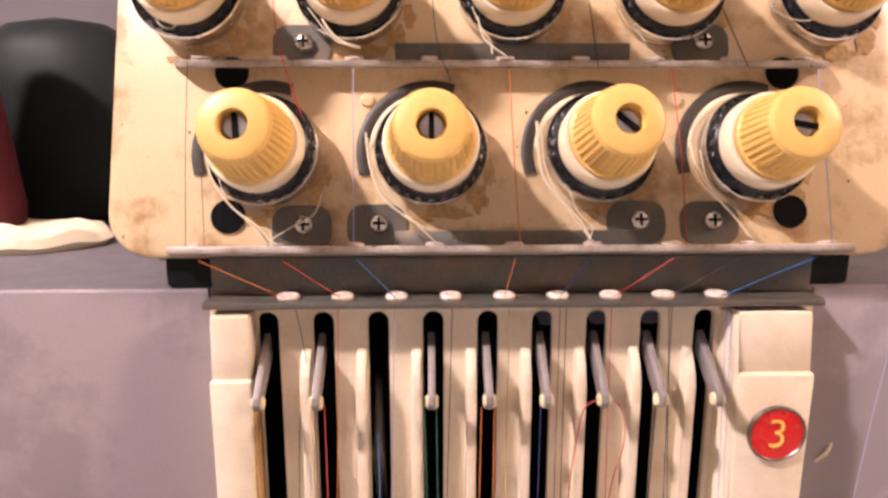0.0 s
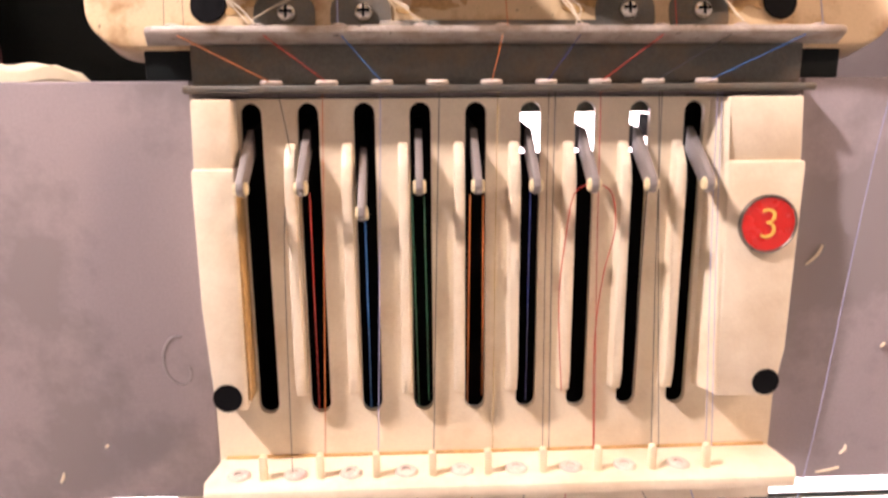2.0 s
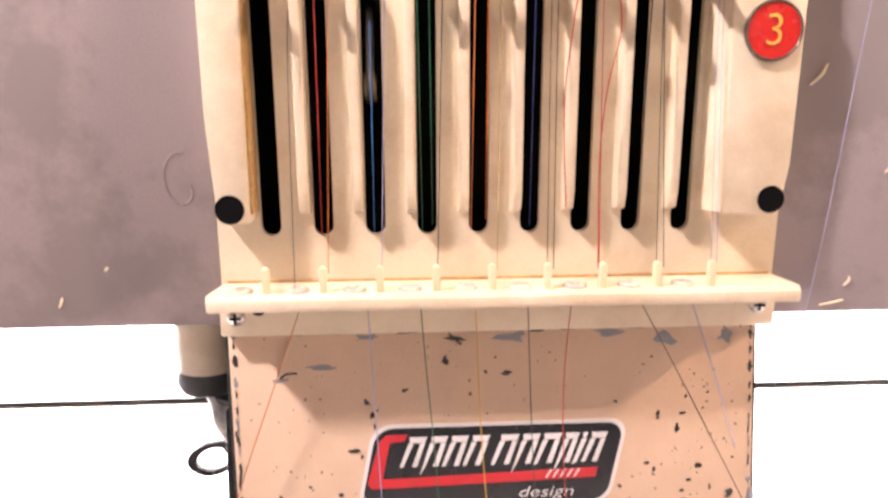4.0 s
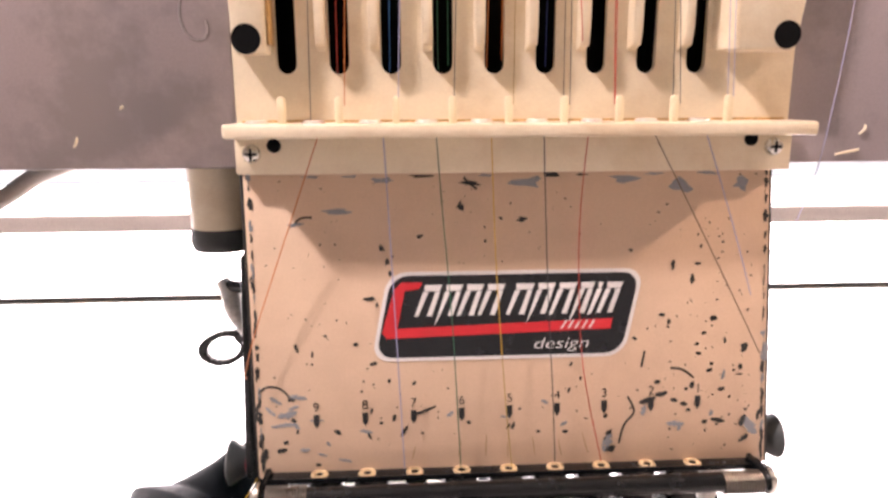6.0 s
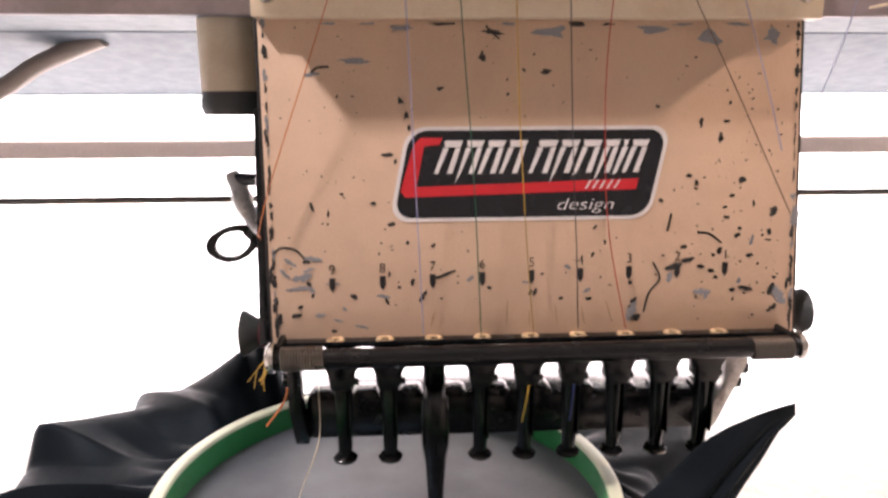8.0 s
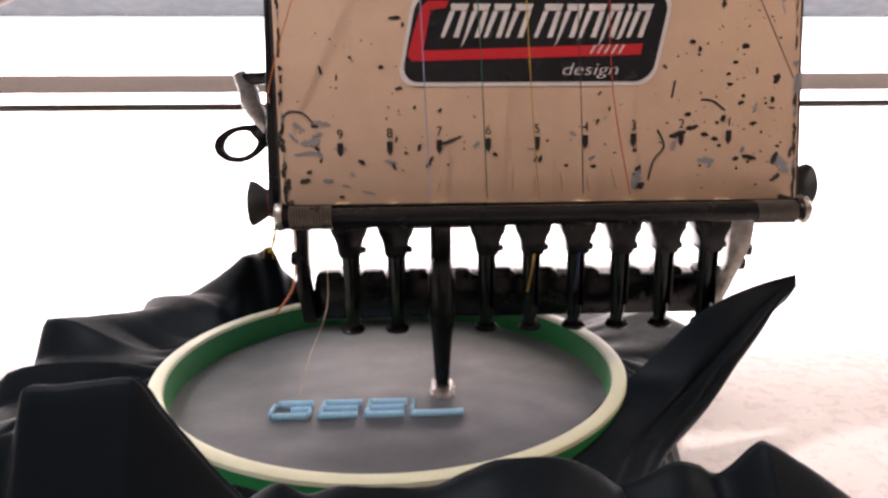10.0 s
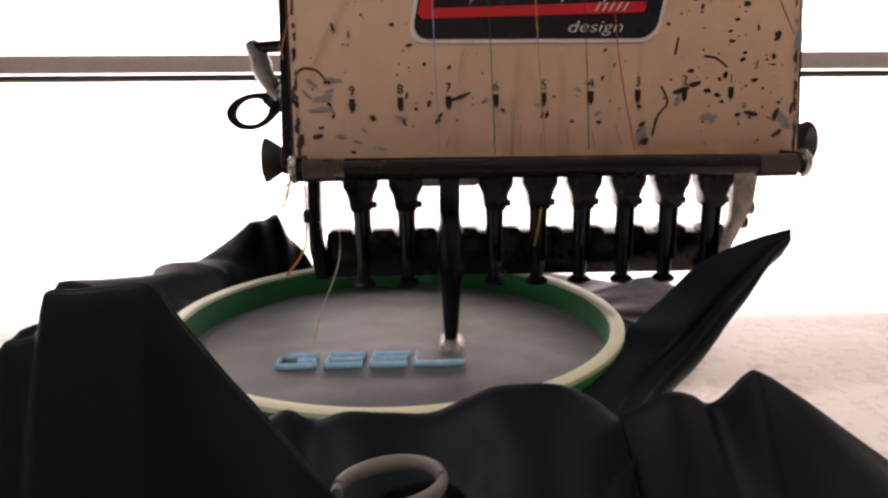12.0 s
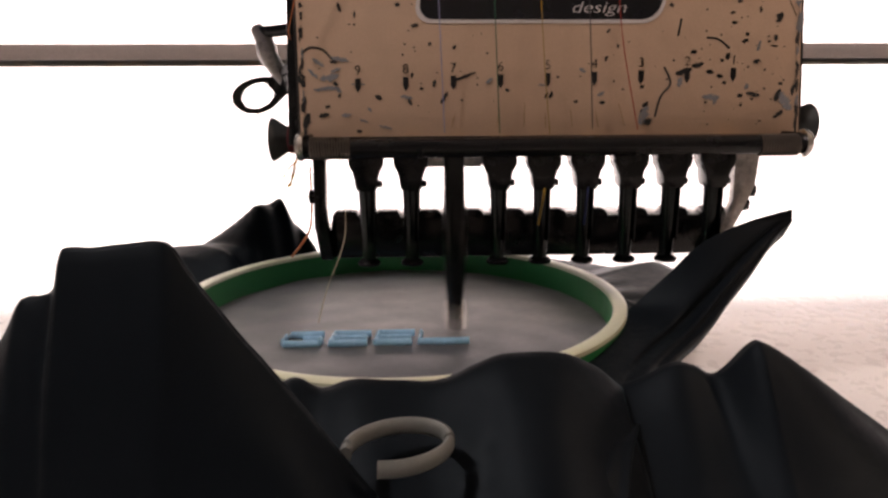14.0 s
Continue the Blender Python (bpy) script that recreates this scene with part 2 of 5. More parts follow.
def tube(points, r, sides=6, steps=6, flat=None, caps=True):
    ps = spline(points, steps)
    bm = bmesh.new()
    rings = []
    for i, p in enumerate(ps):
        d = (ps[min(i + 1, len(ps) - 1)] - ps[max(i - 1, 0)]).normalized()
        ref = Vector((0, 1, 0)) if abs(d.y) < 0.9 else Vector((1, 0, 0))
        u = d.cross(ref).normalized()
        v = d.cross(u)
        rr = r(i / (len(ps) - 1)) if callable(r) else r
        rings.append([bm.verts.new(p + (u * math.cos(2 * math.pi * k / sides) + v * math.sin(2 * math.pi * k / sides) * (flat or 1)) * rr) for k in range(sides)])
    for a, b in zip(rings, rings[1:]):
        for k in range(sides):
            bm.faces.new((a[k], a[(k + 1) % sides], b[(k + 1) % sides], b[k]))
    if caps:
        bm.faces.new(rings[0][::-1])
        bm.faces.new(rings[-1])
    return bm


def merge(*bms):
    out = bmesh.new()
    for b in bms:
        me = bpy.data.meshes.new("tmp")
        b.to_mesh(me)
        b.free()
        out.from_mesh(me)
        bpy.data.meshes.remove(me)
    return out


def writing(name, text, size, material, parent, m, depth=0.0002):
    cu = bpy.data.curves.new(name, "FONT")
    cu.body, cu.size, cu.extrude, cu.offset, cu.align_x, cu.align_y = text, size, depth, -0.014 * size, "CENTER", "CENTER"
    tmp = new("tmp_text", cu)
    dg = bpy.context.evaluated_depsgraph_get()
    me = bpy.data.meshes.new_from_object(tmp.evaluated_get(dg))
    bpy.data.objects.remove(tmp)
    me.materials.clear()
    me.materials.append(material)
    me.transform(m)
    ob = new(name, me)
    ob.parent = parent
    return ob


FACE = pose(0, 0, 0, 90)          # local z of a lathe or text turned to face the front (-y)
ALONG_X = pose(0, 0, 0, 0, 90)    # local z of a lathe turned along x


def at(x, y, z):
    return Matrix.Translation((x, y, z))


def slotted(x0, x1, z0, z1, centres, half, s0, s1, y0, y1, n=8):
    """A plate with upright round-ended slots."""
    bm = bmesh.new()

    def quad(*p):
        bm.faces.new([bm.verts.new((x, y0, z)) for x, z in p])
    edges = [x0] + [c + s * half for c in centres for s in (-1, 1)] + [x1]
    for a, b in zip(edges[::2], edges[1::2]):
        quad((a, z0), (b, z0), (b, s0 + half), (a, s0 + half))
        quad((a, s0 + half), (b, s0 + half), (b, s1 - half), (a, s1 - half))
        quad((a, s1 - half), (b, s1 - half), (b, z1), (a, z1))
    for c in centres:
        arc = [(c - half * math.cos(math.pi * k / n), half * math.sin(math.pi * k / n)) for k in range(n + 1)]
        for (xa, ha), (xb, hb) in zip(arc, arc[1:]):
            quad((xa, z0), (xb, z0), (xb, s0 + half - hb), (xa, s0 + half - ha))
            quad((xa, s1 - half + ha), (xb, s1 - half + hb), (xb, z1), (xa, z1))
    bmesh.ops.remove_doubles(bm, verts=bm.verts, dist=1e-6)
    ext = bmesh.ops.extrude_face_region(bm, geom=bm.faces[:])
    bmesh.ops.translate(bm, vec=(0, y1 - y0, 0), verts=[v for v in ext["geom"] if isinstance(v, bmesh.types.BMVert)])
    return bm


def loft(lines, steps=6, rows=5, thick=0.0008, wrinkle=0.0, scale=40.0, seed=0.0):
    """A cloth surface through polylines, each smoothed, with small wrinkles and a thickness."""
    fine = [spline(l, steps) for l in lines]
    cols = [spline([f[i] for f in fine], rows) for i in range(len(fine[0]))]
    bm = bmesh.new()
    grid = [[bm.verts.new(p) for p in c] for c in cols]
    for a, b in zip(grid, grid[1:]):
        for k in range(len(a) - 1):
            bm.faces.new((a[k], b[k], b[k + 1], a[k + 1]))
    bm.normal_update()
    if wrinkle:
        for v in bm.verts:
            w = noise.noise(Vector((v.co.x * scale + seed, v.co.y * scale, v.co.z * scale))) + 0.5 * noise.noise(v.co * scale * 2.3)
            v.co += v.normal * w * wrinkle
    bm.normal_update()
    ext = bmesh.ops.extrude_face_region(bm, geom=bm.faces[:])
    moved = [v for v in ext["geom"] if isinstance(v, bmesh.types.BMVert)]
    bmesh.ops.translate(bm, vec=(0, 0, -thick), verts=moved)
    return bm


# ---- the room ----
def room():
    for name, b, material, label in (
            ("floor", box(-3, 3, -3, 3, -0.90, -0.85), FLOOR, "grey workshop floor"),
            ("ceiling", box(-3, 3, -3, 3, 1.50, 1.55), WALLPAINT, "plain pale painted ceiling"),
            ("wall_north", merge(box(-3, -2.26, 0.94, 1.04, -0.85, 1.50), box(2.26, 3, 0.94, 1.04, -0.85, 1.50), box(-2.26, 2.26, 0.94, 1.04, 0.40, 1.50), box(-2.26, 2.26, 0.94, 1.04, -0.85, -0.36)), WALLPAINT, "plain pale painted wall"),
            ("wall_south", box(-3, 3, -3.1, -3.0, -0.85, 1.50), WALLPAINT, "plain pale painted wall"),
            ("wall_west", box(-3.1, -3.0, -3, 3, -0.85, 1.50), WALLPAINT, "plain pale painted wall"),
            ("wall_east", box(3.0, 3.1, -3, 3, -0.85, 1.50), WALLPAINT, "plain pale painted wall")):
        tagged(finish(b, name, material), label, name.split("_")[0], kind="structure")
    for x, y, z in ((-0.85, -0.43, 1.385), (1.28, -0.37, 1.215)):
        lamp = thing("ceiling_lamp", "shallow metal ceiling lamp over the workshop", "lamp", pose(x, y, z), "ceiling lamps")
        part("housing", box(-0.12, 0.12, -0.19, 0.19, 0.0, 0.04, 0.004), RAIL, lamp)
        part("stem", box(-0.01, 0.01, -0.01, 0.01, 0.04, 1.500 - z), RAIL, lamp)
    # Invented fixture for the added table fill; out of view.
    rear = thing("table_fill_lamp", "long unseen lamp added behind the machine to whiten the table", "lamp", pose(-0.05, 0.60, 0.965))
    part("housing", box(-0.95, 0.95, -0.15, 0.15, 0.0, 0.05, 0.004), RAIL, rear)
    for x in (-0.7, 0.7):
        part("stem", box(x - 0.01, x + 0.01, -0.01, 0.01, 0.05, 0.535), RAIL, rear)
    t = thing("work_table", "white laminate machine table, brightly lit", "table")
    part("tabletop", box(-1.6, 1.6, -0.42, 0.93, -0.090, -0.065, 0.002), TABLE, t)
    for x in (-1.5, 1.5):
        for y in (-0.35, 0.85):
            part("leg", box(x - 0.03, x + 0.03, y - 0.03, y + 0.03, -0.85, -0.090), RAIL, t)


room()


# ---- the embroidery machine: beam and rear ----
def beam():
    b = thing("machine_beam", "long grey-lilac painted machine beam with stains and painted-in shadow blotches", "machine beam")
    part("front_panel", merge(box(-1.3, -0.1140, 0.010, 0.014, 0.1855, 0.352, 0.0012), box(0.1130, 1.3, 0.010, 0.014, 0.1855, 0.352, 0.0012),
                              box(-0.1140, 0.1130, 0.012, 0.0135, 0.346, 0.352), box(-0.1140, 0.1130, 0.012, 0.0135, 0.1855, 0.200)), LILAC, b)
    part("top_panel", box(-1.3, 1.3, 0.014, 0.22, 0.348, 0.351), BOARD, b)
    # Dark colour here also cuts the light bouncing down onto the cloth.
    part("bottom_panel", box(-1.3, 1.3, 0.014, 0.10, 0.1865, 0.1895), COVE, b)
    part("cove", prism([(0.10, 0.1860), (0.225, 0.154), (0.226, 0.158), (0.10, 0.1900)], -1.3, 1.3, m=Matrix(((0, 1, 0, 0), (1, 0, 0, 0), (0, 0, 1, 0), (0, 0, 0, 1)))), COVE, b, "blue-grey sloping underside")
    part("back_panel", merge(box(-1.3, -0.02, 0.226, 0.230, 0.158, 0.352), box(0.20, 1.3, 0.226, 0.230, 0.158, 0.352), box(-0.02, 0.20, 0.226, 0.230, 0.158, 0.300), box(-0.02, 0.20, 0.226, 0.230, 0.3475, 0.352)), LILAC, b)
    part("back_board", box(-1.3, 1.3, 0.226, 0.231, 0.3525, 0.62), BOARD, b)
    light = thing("work_light", "white lit tube lamp under the beam", "lamp")
    part("tube", tube([(-1.1, 0.238, 0.1505), (0.9, 0.238, 0.1505)], 0.008, 12), TUBE, light)
    part("housing", box(-1.12, 0.92, 0.230, 0.250, 0.160, 0.172, 0.002), RAIL, light)
    rail = thing("frame_rail", "pale metal drive rail behind the head", "rail")
    part("profile", box(-1.3, 1.3, 0.315, 0.335, 0.1015, 0.1165, 0.002), RAIL_DARK, rail)
    for x in (-1.2, 1.2):
        part("stand", box(x - 0.02, x + 0.02, 0.315, 0.335, -0.065, 0.1015), RAIL, rail)
    rod = thing("drive_rod", "thin dark steel rod behind the head", "rod")
    part("shaft", tube([(-1.3, 0.14, 0.0930), (1.3, 0.14, 0.0935)], 0.0021, 10), GUNMETAL, rod)
    for x in (-1.2, 1.2):
        part("stand", box(x - 0.01, x + 0.01, 0.135, 0.145, -0.065, 0.0915), RAIL, rod)
    hose = thing("air_hose", "pale hose hanging under the beam", "hose")
    part("pipe", tube([(-0.45, 0.12, 0.115), (-0.30, 0.12, 0.148), (-0.25, 0.12, 0.172), (-0.215, 0.115, 0.1845)], 0.0050, 12), RAIL, hose)
    win = thing("window_1", "large bright frosted window behind the machine", "window", kind="structure")
    part("pane", box(-2.2, 2.2, 0.95, 0.955, -0.30, 0.34), DAYLIGHT, win, "glowing frosted pane")
    part("window_frame", merge(box(-2.26, -2.2, 0.94, 0.98, -0.36, 0.40), box(2.2, 2.26, 0.94, 0.98, -0.36, 0.40), box(-2.2, 2.2, 0.94, 0.98, 0.34, 0.40), box(-2.2, 2.2, 0.94, 0.98, -0.36, -0.30)), WALLPAINT, win)
    post = thing("stop_post", "cream post with a dark rubber foot under the beam", "post")
    part("sleeve", lathe([(0.0, 0.1865), (0.0140, 0.1865), (0.0140, 0.1565), (0.0, 0.1565)], 24, at(-0.1300, 0.040, 0)), CREAM, post)
    part("foot", lathe([(0.0, 0.1565), (0.0138, 0.1565), (0.0148, 0.150), (0.0136, 0.1465), (0.0, 0.1465)], 24, at(-0.1300, 0.040, 0)), RUBBER, post, "dark rubber foot")
    cone = thing("thread_cone", "dark red thread cone on a pale base", "thread cone")
    part("yarn", lathe([(0.0, 0.0), (0.030, 0.0), (0.031, 0.01), (0.020, 0.12), (0.0, 0.122)], 32, at(-0.272, 0.115, 0.358)), RING_RED, cone)
    sheet = lathe([(0.0, 0.0), (0.058, 0.0), (0.061, 0.003), (0.058, 0.007), (0.045, 0.010), (0.0, 0.010)], 64, at(-0.252, 0.105, 0.351) @ Matrix.Diagonal((1.0, 0.55, 1.0, 1.0)))
    for w in sheet.verts:
        w.co.z += (w.co.z - 0.351) * 0.7 * noise.noise(w.co * 60)
        w.co.y += 0.006 * noise.noise((w.co.x * 45, 2.0, 0.0))
    part("base", sheet, IVORY, cone, "crumpled pale paper base")
    # Plain dark dome behind the thread cone, of no settled purpose.
    motor = thing("dark_dome", "dark green-grey rounded dome on the beam", "motor")
    part("housing", lathe([(0.0, 0.0), (0.066, 0.0), (0.068, 0.006), (0.068, 0.048), (0.062, 0.078), (0.048, 0.102), (0.028, 0.114), (0.0, 0.118)], 48, at(-0.250, 0.190, 0.351) @ Matrix.Diagonal((1.0, 0.5, 1.0, 1.0))), MACHINE_DARK, motor)
    part("foot", box(-0.300, -0.190, 0.158, 0.218, 0.351, 0.3545, 0.001), BLACK, motor)


beam()


# ---- tension assembly, leaning back 18 degrees ----
TENSION = pose(0, 0.0165, 0.376, -18)


def screw(parent, x, z, y, r=0.0036):
    base = at(x, y, z) @ FACE
    head = part("screw", lathe([(r, 0.0), (r, 0.0012), (r * 0.8, 0.0023), (r * 0.35, 0.0028), (0, 0.0029)], 20, base), CHROME, parent, "bright cross-head screw")
    part("cross_slot", merge(box(x - r * 0.62, x + r * 0.62, y - 0.0031, y - 0.0024, z - r * 0.13, z + r * 0.13),
                             box(x - r * 0.13, x + r * 0.13, y - 0.00305, y - 0.0024, z - r * 0.62, z + r * 0.62)), VOID, head)
    return head


def hole(parent, x, z, y, r):
    # A black disc on the surface stands in for the hole's shaded depth.
    part("hole", lathe([(r * 1.04, -0.0004), (r, 0.0004), (r * 0.96, 0.0003), (r * 0.93, 0.0001), (0, 0.0001)], 24, at(x, y, z) @ FACE), VOID, parent, "dark round hole")


def tension_knob(x, v, tilt=0.0, turn=0.0, slot=0.0, group="thread tensioners"):
    k = thing("thread_tensioner", "yellowed ribbed tensioner knob on an ivory collar", "tensioner",
              TENSION @ pose(x, 0, v, 90 + tilt, 0, turn), group)
    part("disc", lathe([(0.0, 0.0), (0.020, 0.0), (0.0203, 0.0010), (0.0203, 0.0026), (0.0185, 0.005), (0.0, 0.005)], 36), CHROME, k, "polished steel disc")
    part("roller", lathe([(0.0, 0.005), (0.0175, 0.005), (0.0185, 0.0065), (0.0185, 0.0095), (0.017, 0.011), (0.0, 0.011)], 36), BLACK, k)
    ring = lathe([(0.0176, 0.0064), (0.0188, 0.0068), (0.0197, 0.0080), (0.0196, 0.0092), (0.0188, 0.0100), (0.0174, 0.0102)], 104)
    for w in ring.verts:
        q = 1 - 0.055 * (0.5 - 0.5 * math.cos(26 * math.atan2(w.co.y, w.co.x))) ** 2
        w.co.x, w.co.y = w.co.x * q, w.co.y * q
    part("bearing_ring", ring, BLACK, k, "glossy dark beaded ring", 80)
    part("rim", lathe([(0.0190, 0.005), (0.0206, 0.005), (0.0208, 0.0085), (0.0204, 0.0090), (0.0199, 0.0085), (0.0196, 0.006)], 40), CHROME, k, "thin polished steel rim")
    part("groove", lathe([(0.0, 0.0203), (0.0155, 0.0203), (0.0155, 0.0212), (0.0, 0.0212)], 36), GREASE, k, "brown grime in the joint")
    part("collar", lathe([(0.0, 0.011), (0.0165, 0.011), (0.0172, 0.0125), (0.0172, 0.0192), (0.0164, 0.0204), (0.0, 0.0204)], 40), IVORY, k, "ivory plastic collar")
    cap = bmesh.new()
    n = 144
    prof = [(0.0145, 0.0211), (0.0154, 0.0214), (0.0154, 0.0226), (0.0148, 0.0232), (0.0139, 0.0310), (0.0130, 0.0368), (0.0125, 0.0384), (0.0115, 0.0398), (0.0096, 0.0405), (0.0053, 0.0407), (0.0050, 0.0400), (0.0050, 0.030), (0.0, 0.030)]
    rings = []
    for j, (r, h) in enumerate(prof):
        if r == 0:
            rings.append([cap.verts.new((0, 0, h))] * n)
            continue
        ring = []
        for i in range(n):
            rib = (0.0006 if i % 4 in (2, 3) else 0.0) if 3 <= j <= 5 else 0.0
            ring.append(cap.verts.new(((r - rib) * math.cos(2 * math.pi * i / n), (r - rib) * math.sin(2 * math.pi * i / n), h)))
        rings.append(ring)
    for a, b in zip(rings, rings[1:]):
        for i in range(n):
            vs = [a[i], a[(i + 1) % n], b[(i + 1) % n], b[i]]
            vs = list(dict.fromkeys(vs))
            if len(vs) > 2:
                cap.faces.new(vs)
    part("cap", cap, KNOB_YELLOW, k, "yellowed ribbed plastic cap", 25)
    stud = part("stud", lathe([(0.0, 0.0305), (0.0043, 0.0305), (0.0043, 0.0365), (0.0038, 0.0372), (0.0, 0.0372)], 20), CHROME, k, "slotted steel stud")
    part("slot", merge(prism([(-0.0009, -0.0046), (0.0009, -0.0046), (0.0009, 0.0046), (-0.0009, 0.0046)], 0, 0.0006, m=pose(0, 0, 0.0374, 90, 0, slot) @ pose(0, 0, 0))), VOID, stud)
    return k


def tension_unit():
    t = thing("tension_plate", "cream enamelled tension plate with oily brown stains", "tension plate", TENSION)
    part("plate", prism(rounded(-0.152, 0.150, -0.0125, 0.175, 0.017, 8), 0.0, 0.018, 0.002), CREAM_DIRTY, t)
    for x, v in ((-0.0796, 0.069), (0.0739, 0.0698), (-0.0786, -0.001), (-0.0509, -0.0007), (0.0465, 0.0004), (0.0742, 0.0001)):
        part("tab", prism(rounded(x - 0.012, x + 0.010, v - 0.009, v + 0.0075, 0.006, 4), -0.0012, 0.0002, 0.0), GUNMETAL, t, "grey steel mounting tab")
        screw(t, x, v, -0.0012)
    for x, v in ((-0.1071, 0.0025), (0.1045, 0.0037), (-0.107, 0.0577), (0.1047, 0.0579)):
        hole(t, x, v, -0.0007, 0.0062)
    for v, x0, x1, dip, reach in ((0.0612, -0.129, 0.1225, 18, -0.0085), (-0.0112, -0.1285, 0.1255, 0, -0.0125)):
        g = thing("thread_guide_bar", "narrow steel guide bar with worn chipped cream paint", "thread guide", TENSION @ at(0, 0, v) @ pose(0, 0, 0, dip) @ at(0, 0, -v), "guide bars on the tension plate")
        part("ledge", prism([(x0, 0.0), (x0 + 0.003, reach + 0.0015), (x0 + 0.006, reach), (x1 - 0.006, reach), (x1 - 0.003, reach + 0.0015), (x1, 0.0)], v - 0.0013, v + 0.0013, 0.0006,
                            m=Matrix(((1, 0, 0, 0), (0, 0, 1, 0), (0, 1, 0, 0), (0, 0, 0, 1)))), WORN, g)
        part("flange", box(-0.045, 0.045, -0.0015, 0.0, v, v + 0.008, 0.0005), GUNMETAL, g)
        for i in range(9):
            x = x0 + 0.012 + (x1 - x0 - 0.024) * i / 8
            part("eyelet", lathe([(0.0016, 0), (0.0034, 0), (0.0036, 0.0008), (0.0030, 0.0014), (0.0018, 0.0014), (0.0014, 0.0008)], 14, at(x, reach * 0.62, v + 0.0013)), CERAMIC, g)
    for x, v, r in ((0.0625, 0.047, 0.003), (-0.0555, 0.047, 0.0028)):
        part("rivet", lathe([(r, 0), (r * 0.8, 0.0012), (0, 0.0018)], 14, at(x, 0, v) @ FACE), CREAM_DIRTY, t)
    # curved slots behind the knobs: dark strips laid on, their depth's shade painted in
    for x in (-0.093, -0.0315, 0.0308, 0.0895):
        part("curved_slot", tube([(x + 0.026 * math.cos(a), -0.0006, 0.0265 + 0.026 * math.sin(a)) for a in [radians(d) for d in range(70, 200, 16)]], 0.0023, 8, 3, 0.25), GROOVE, t, "dark curved slot")
        part("inner_rim", tube([(x + 0.0228 * math.cos(a), -0.0004, 0.0265 + 0.0228 * math.sin(a)) for a in [radians(d) for d in range(95, 176, 16)]], lambda u: 0.0004 + 0.0010 * math.sin(math.pi * u), 8, 3, 0.25), IVORY, t, "pale worn rim of the slot")
    for x, v in [(-0.093, 0.0262), (-0.0315, 0.0262), (0.0308, 0.0268), (0.0897, 0.0268)] + [(-0.1225 + 0.0609 * i, 0.0885) for i in range(5)]:
        for dx, dv, w, h in ((0.006, -0.0225, 0.011, 0.0035), (0.017, -0.017, 0.005, 0.007), (-0.004, -0.0255, 0.006, 0.002), (0.022, -0.008, 0.003, 0.006)):
            pts = []
            for k in range(36):
                a = 2 * math.pi * k / 36
                q = 0.75 + 0.45 * noise.noise((math.cos(a) * 1.7 + x * 90, math.sin(a) * 1.7 + dx * 400, v * 70))
                pts.append((x + dx + w * q * math.cos(a), v + dv + h * q * math.sin(a)))
            part("grease_smear", prism(pts, -0.0004, 0.0001), GREASE, t, "brown grease smear", 0)
    spots = [(-0.093, 0.0262, 0, -3, 5), (-0.0315, 0.0262, 0, 0, 0), (0.0308, 0.0268, 1.5, 3, 50), (0.0897, 0.0268, 0, 2, 80)]
    for x, v, tilt, turn, slot in spots:
        tension_knob(x, v, -tilt, turn, slot)
    for i in range(5):
        tension_knob(-0.1225 + 0.0609 * i, 0.0885, 0, 0, 20 * i)
    sup = thing("head_support", "dark casting under the tension plate", "support")
    part("casting", box(-0.132, 0.130, 0.0165, 0.10, 0.351, 0.366, 0.002), MACHINE_DARK, sup)


tension_unit()


# ---- thread guide above the take-up cover ----
def upper_guide():
    g = thing("upper_thread_guide", "grey steel angle with nine white eyelets", "thread guide")
    part("flange", box(-0.1130, 0.1115, 0.0105, 0.0125, 0.3505, 0.3645, 0.0006), GUNMETAL, g)
    part("shelf", box(-0.1135, 0.1120, -0.0005, 0.0125, 0.3474, 0.3501, 0.0008), GUNMETAL, g)
    for i in range(9):
        part("eyelet", lathe([(0.0017, 0), (0.0038, 0), (0.0042, 0.0009), (0.0036, 0.0018), (0.0021, 0.0018), (0.0016, 0.0009)], 18, at(-0.0835 + 0.0196 * i, 0.0045, 0.3501)), CERAMIC, g, "white ceramic eyelet")


upper_guide()

SLOT_X = [-0.0925 + 0.0205 * i for i in range(9)]


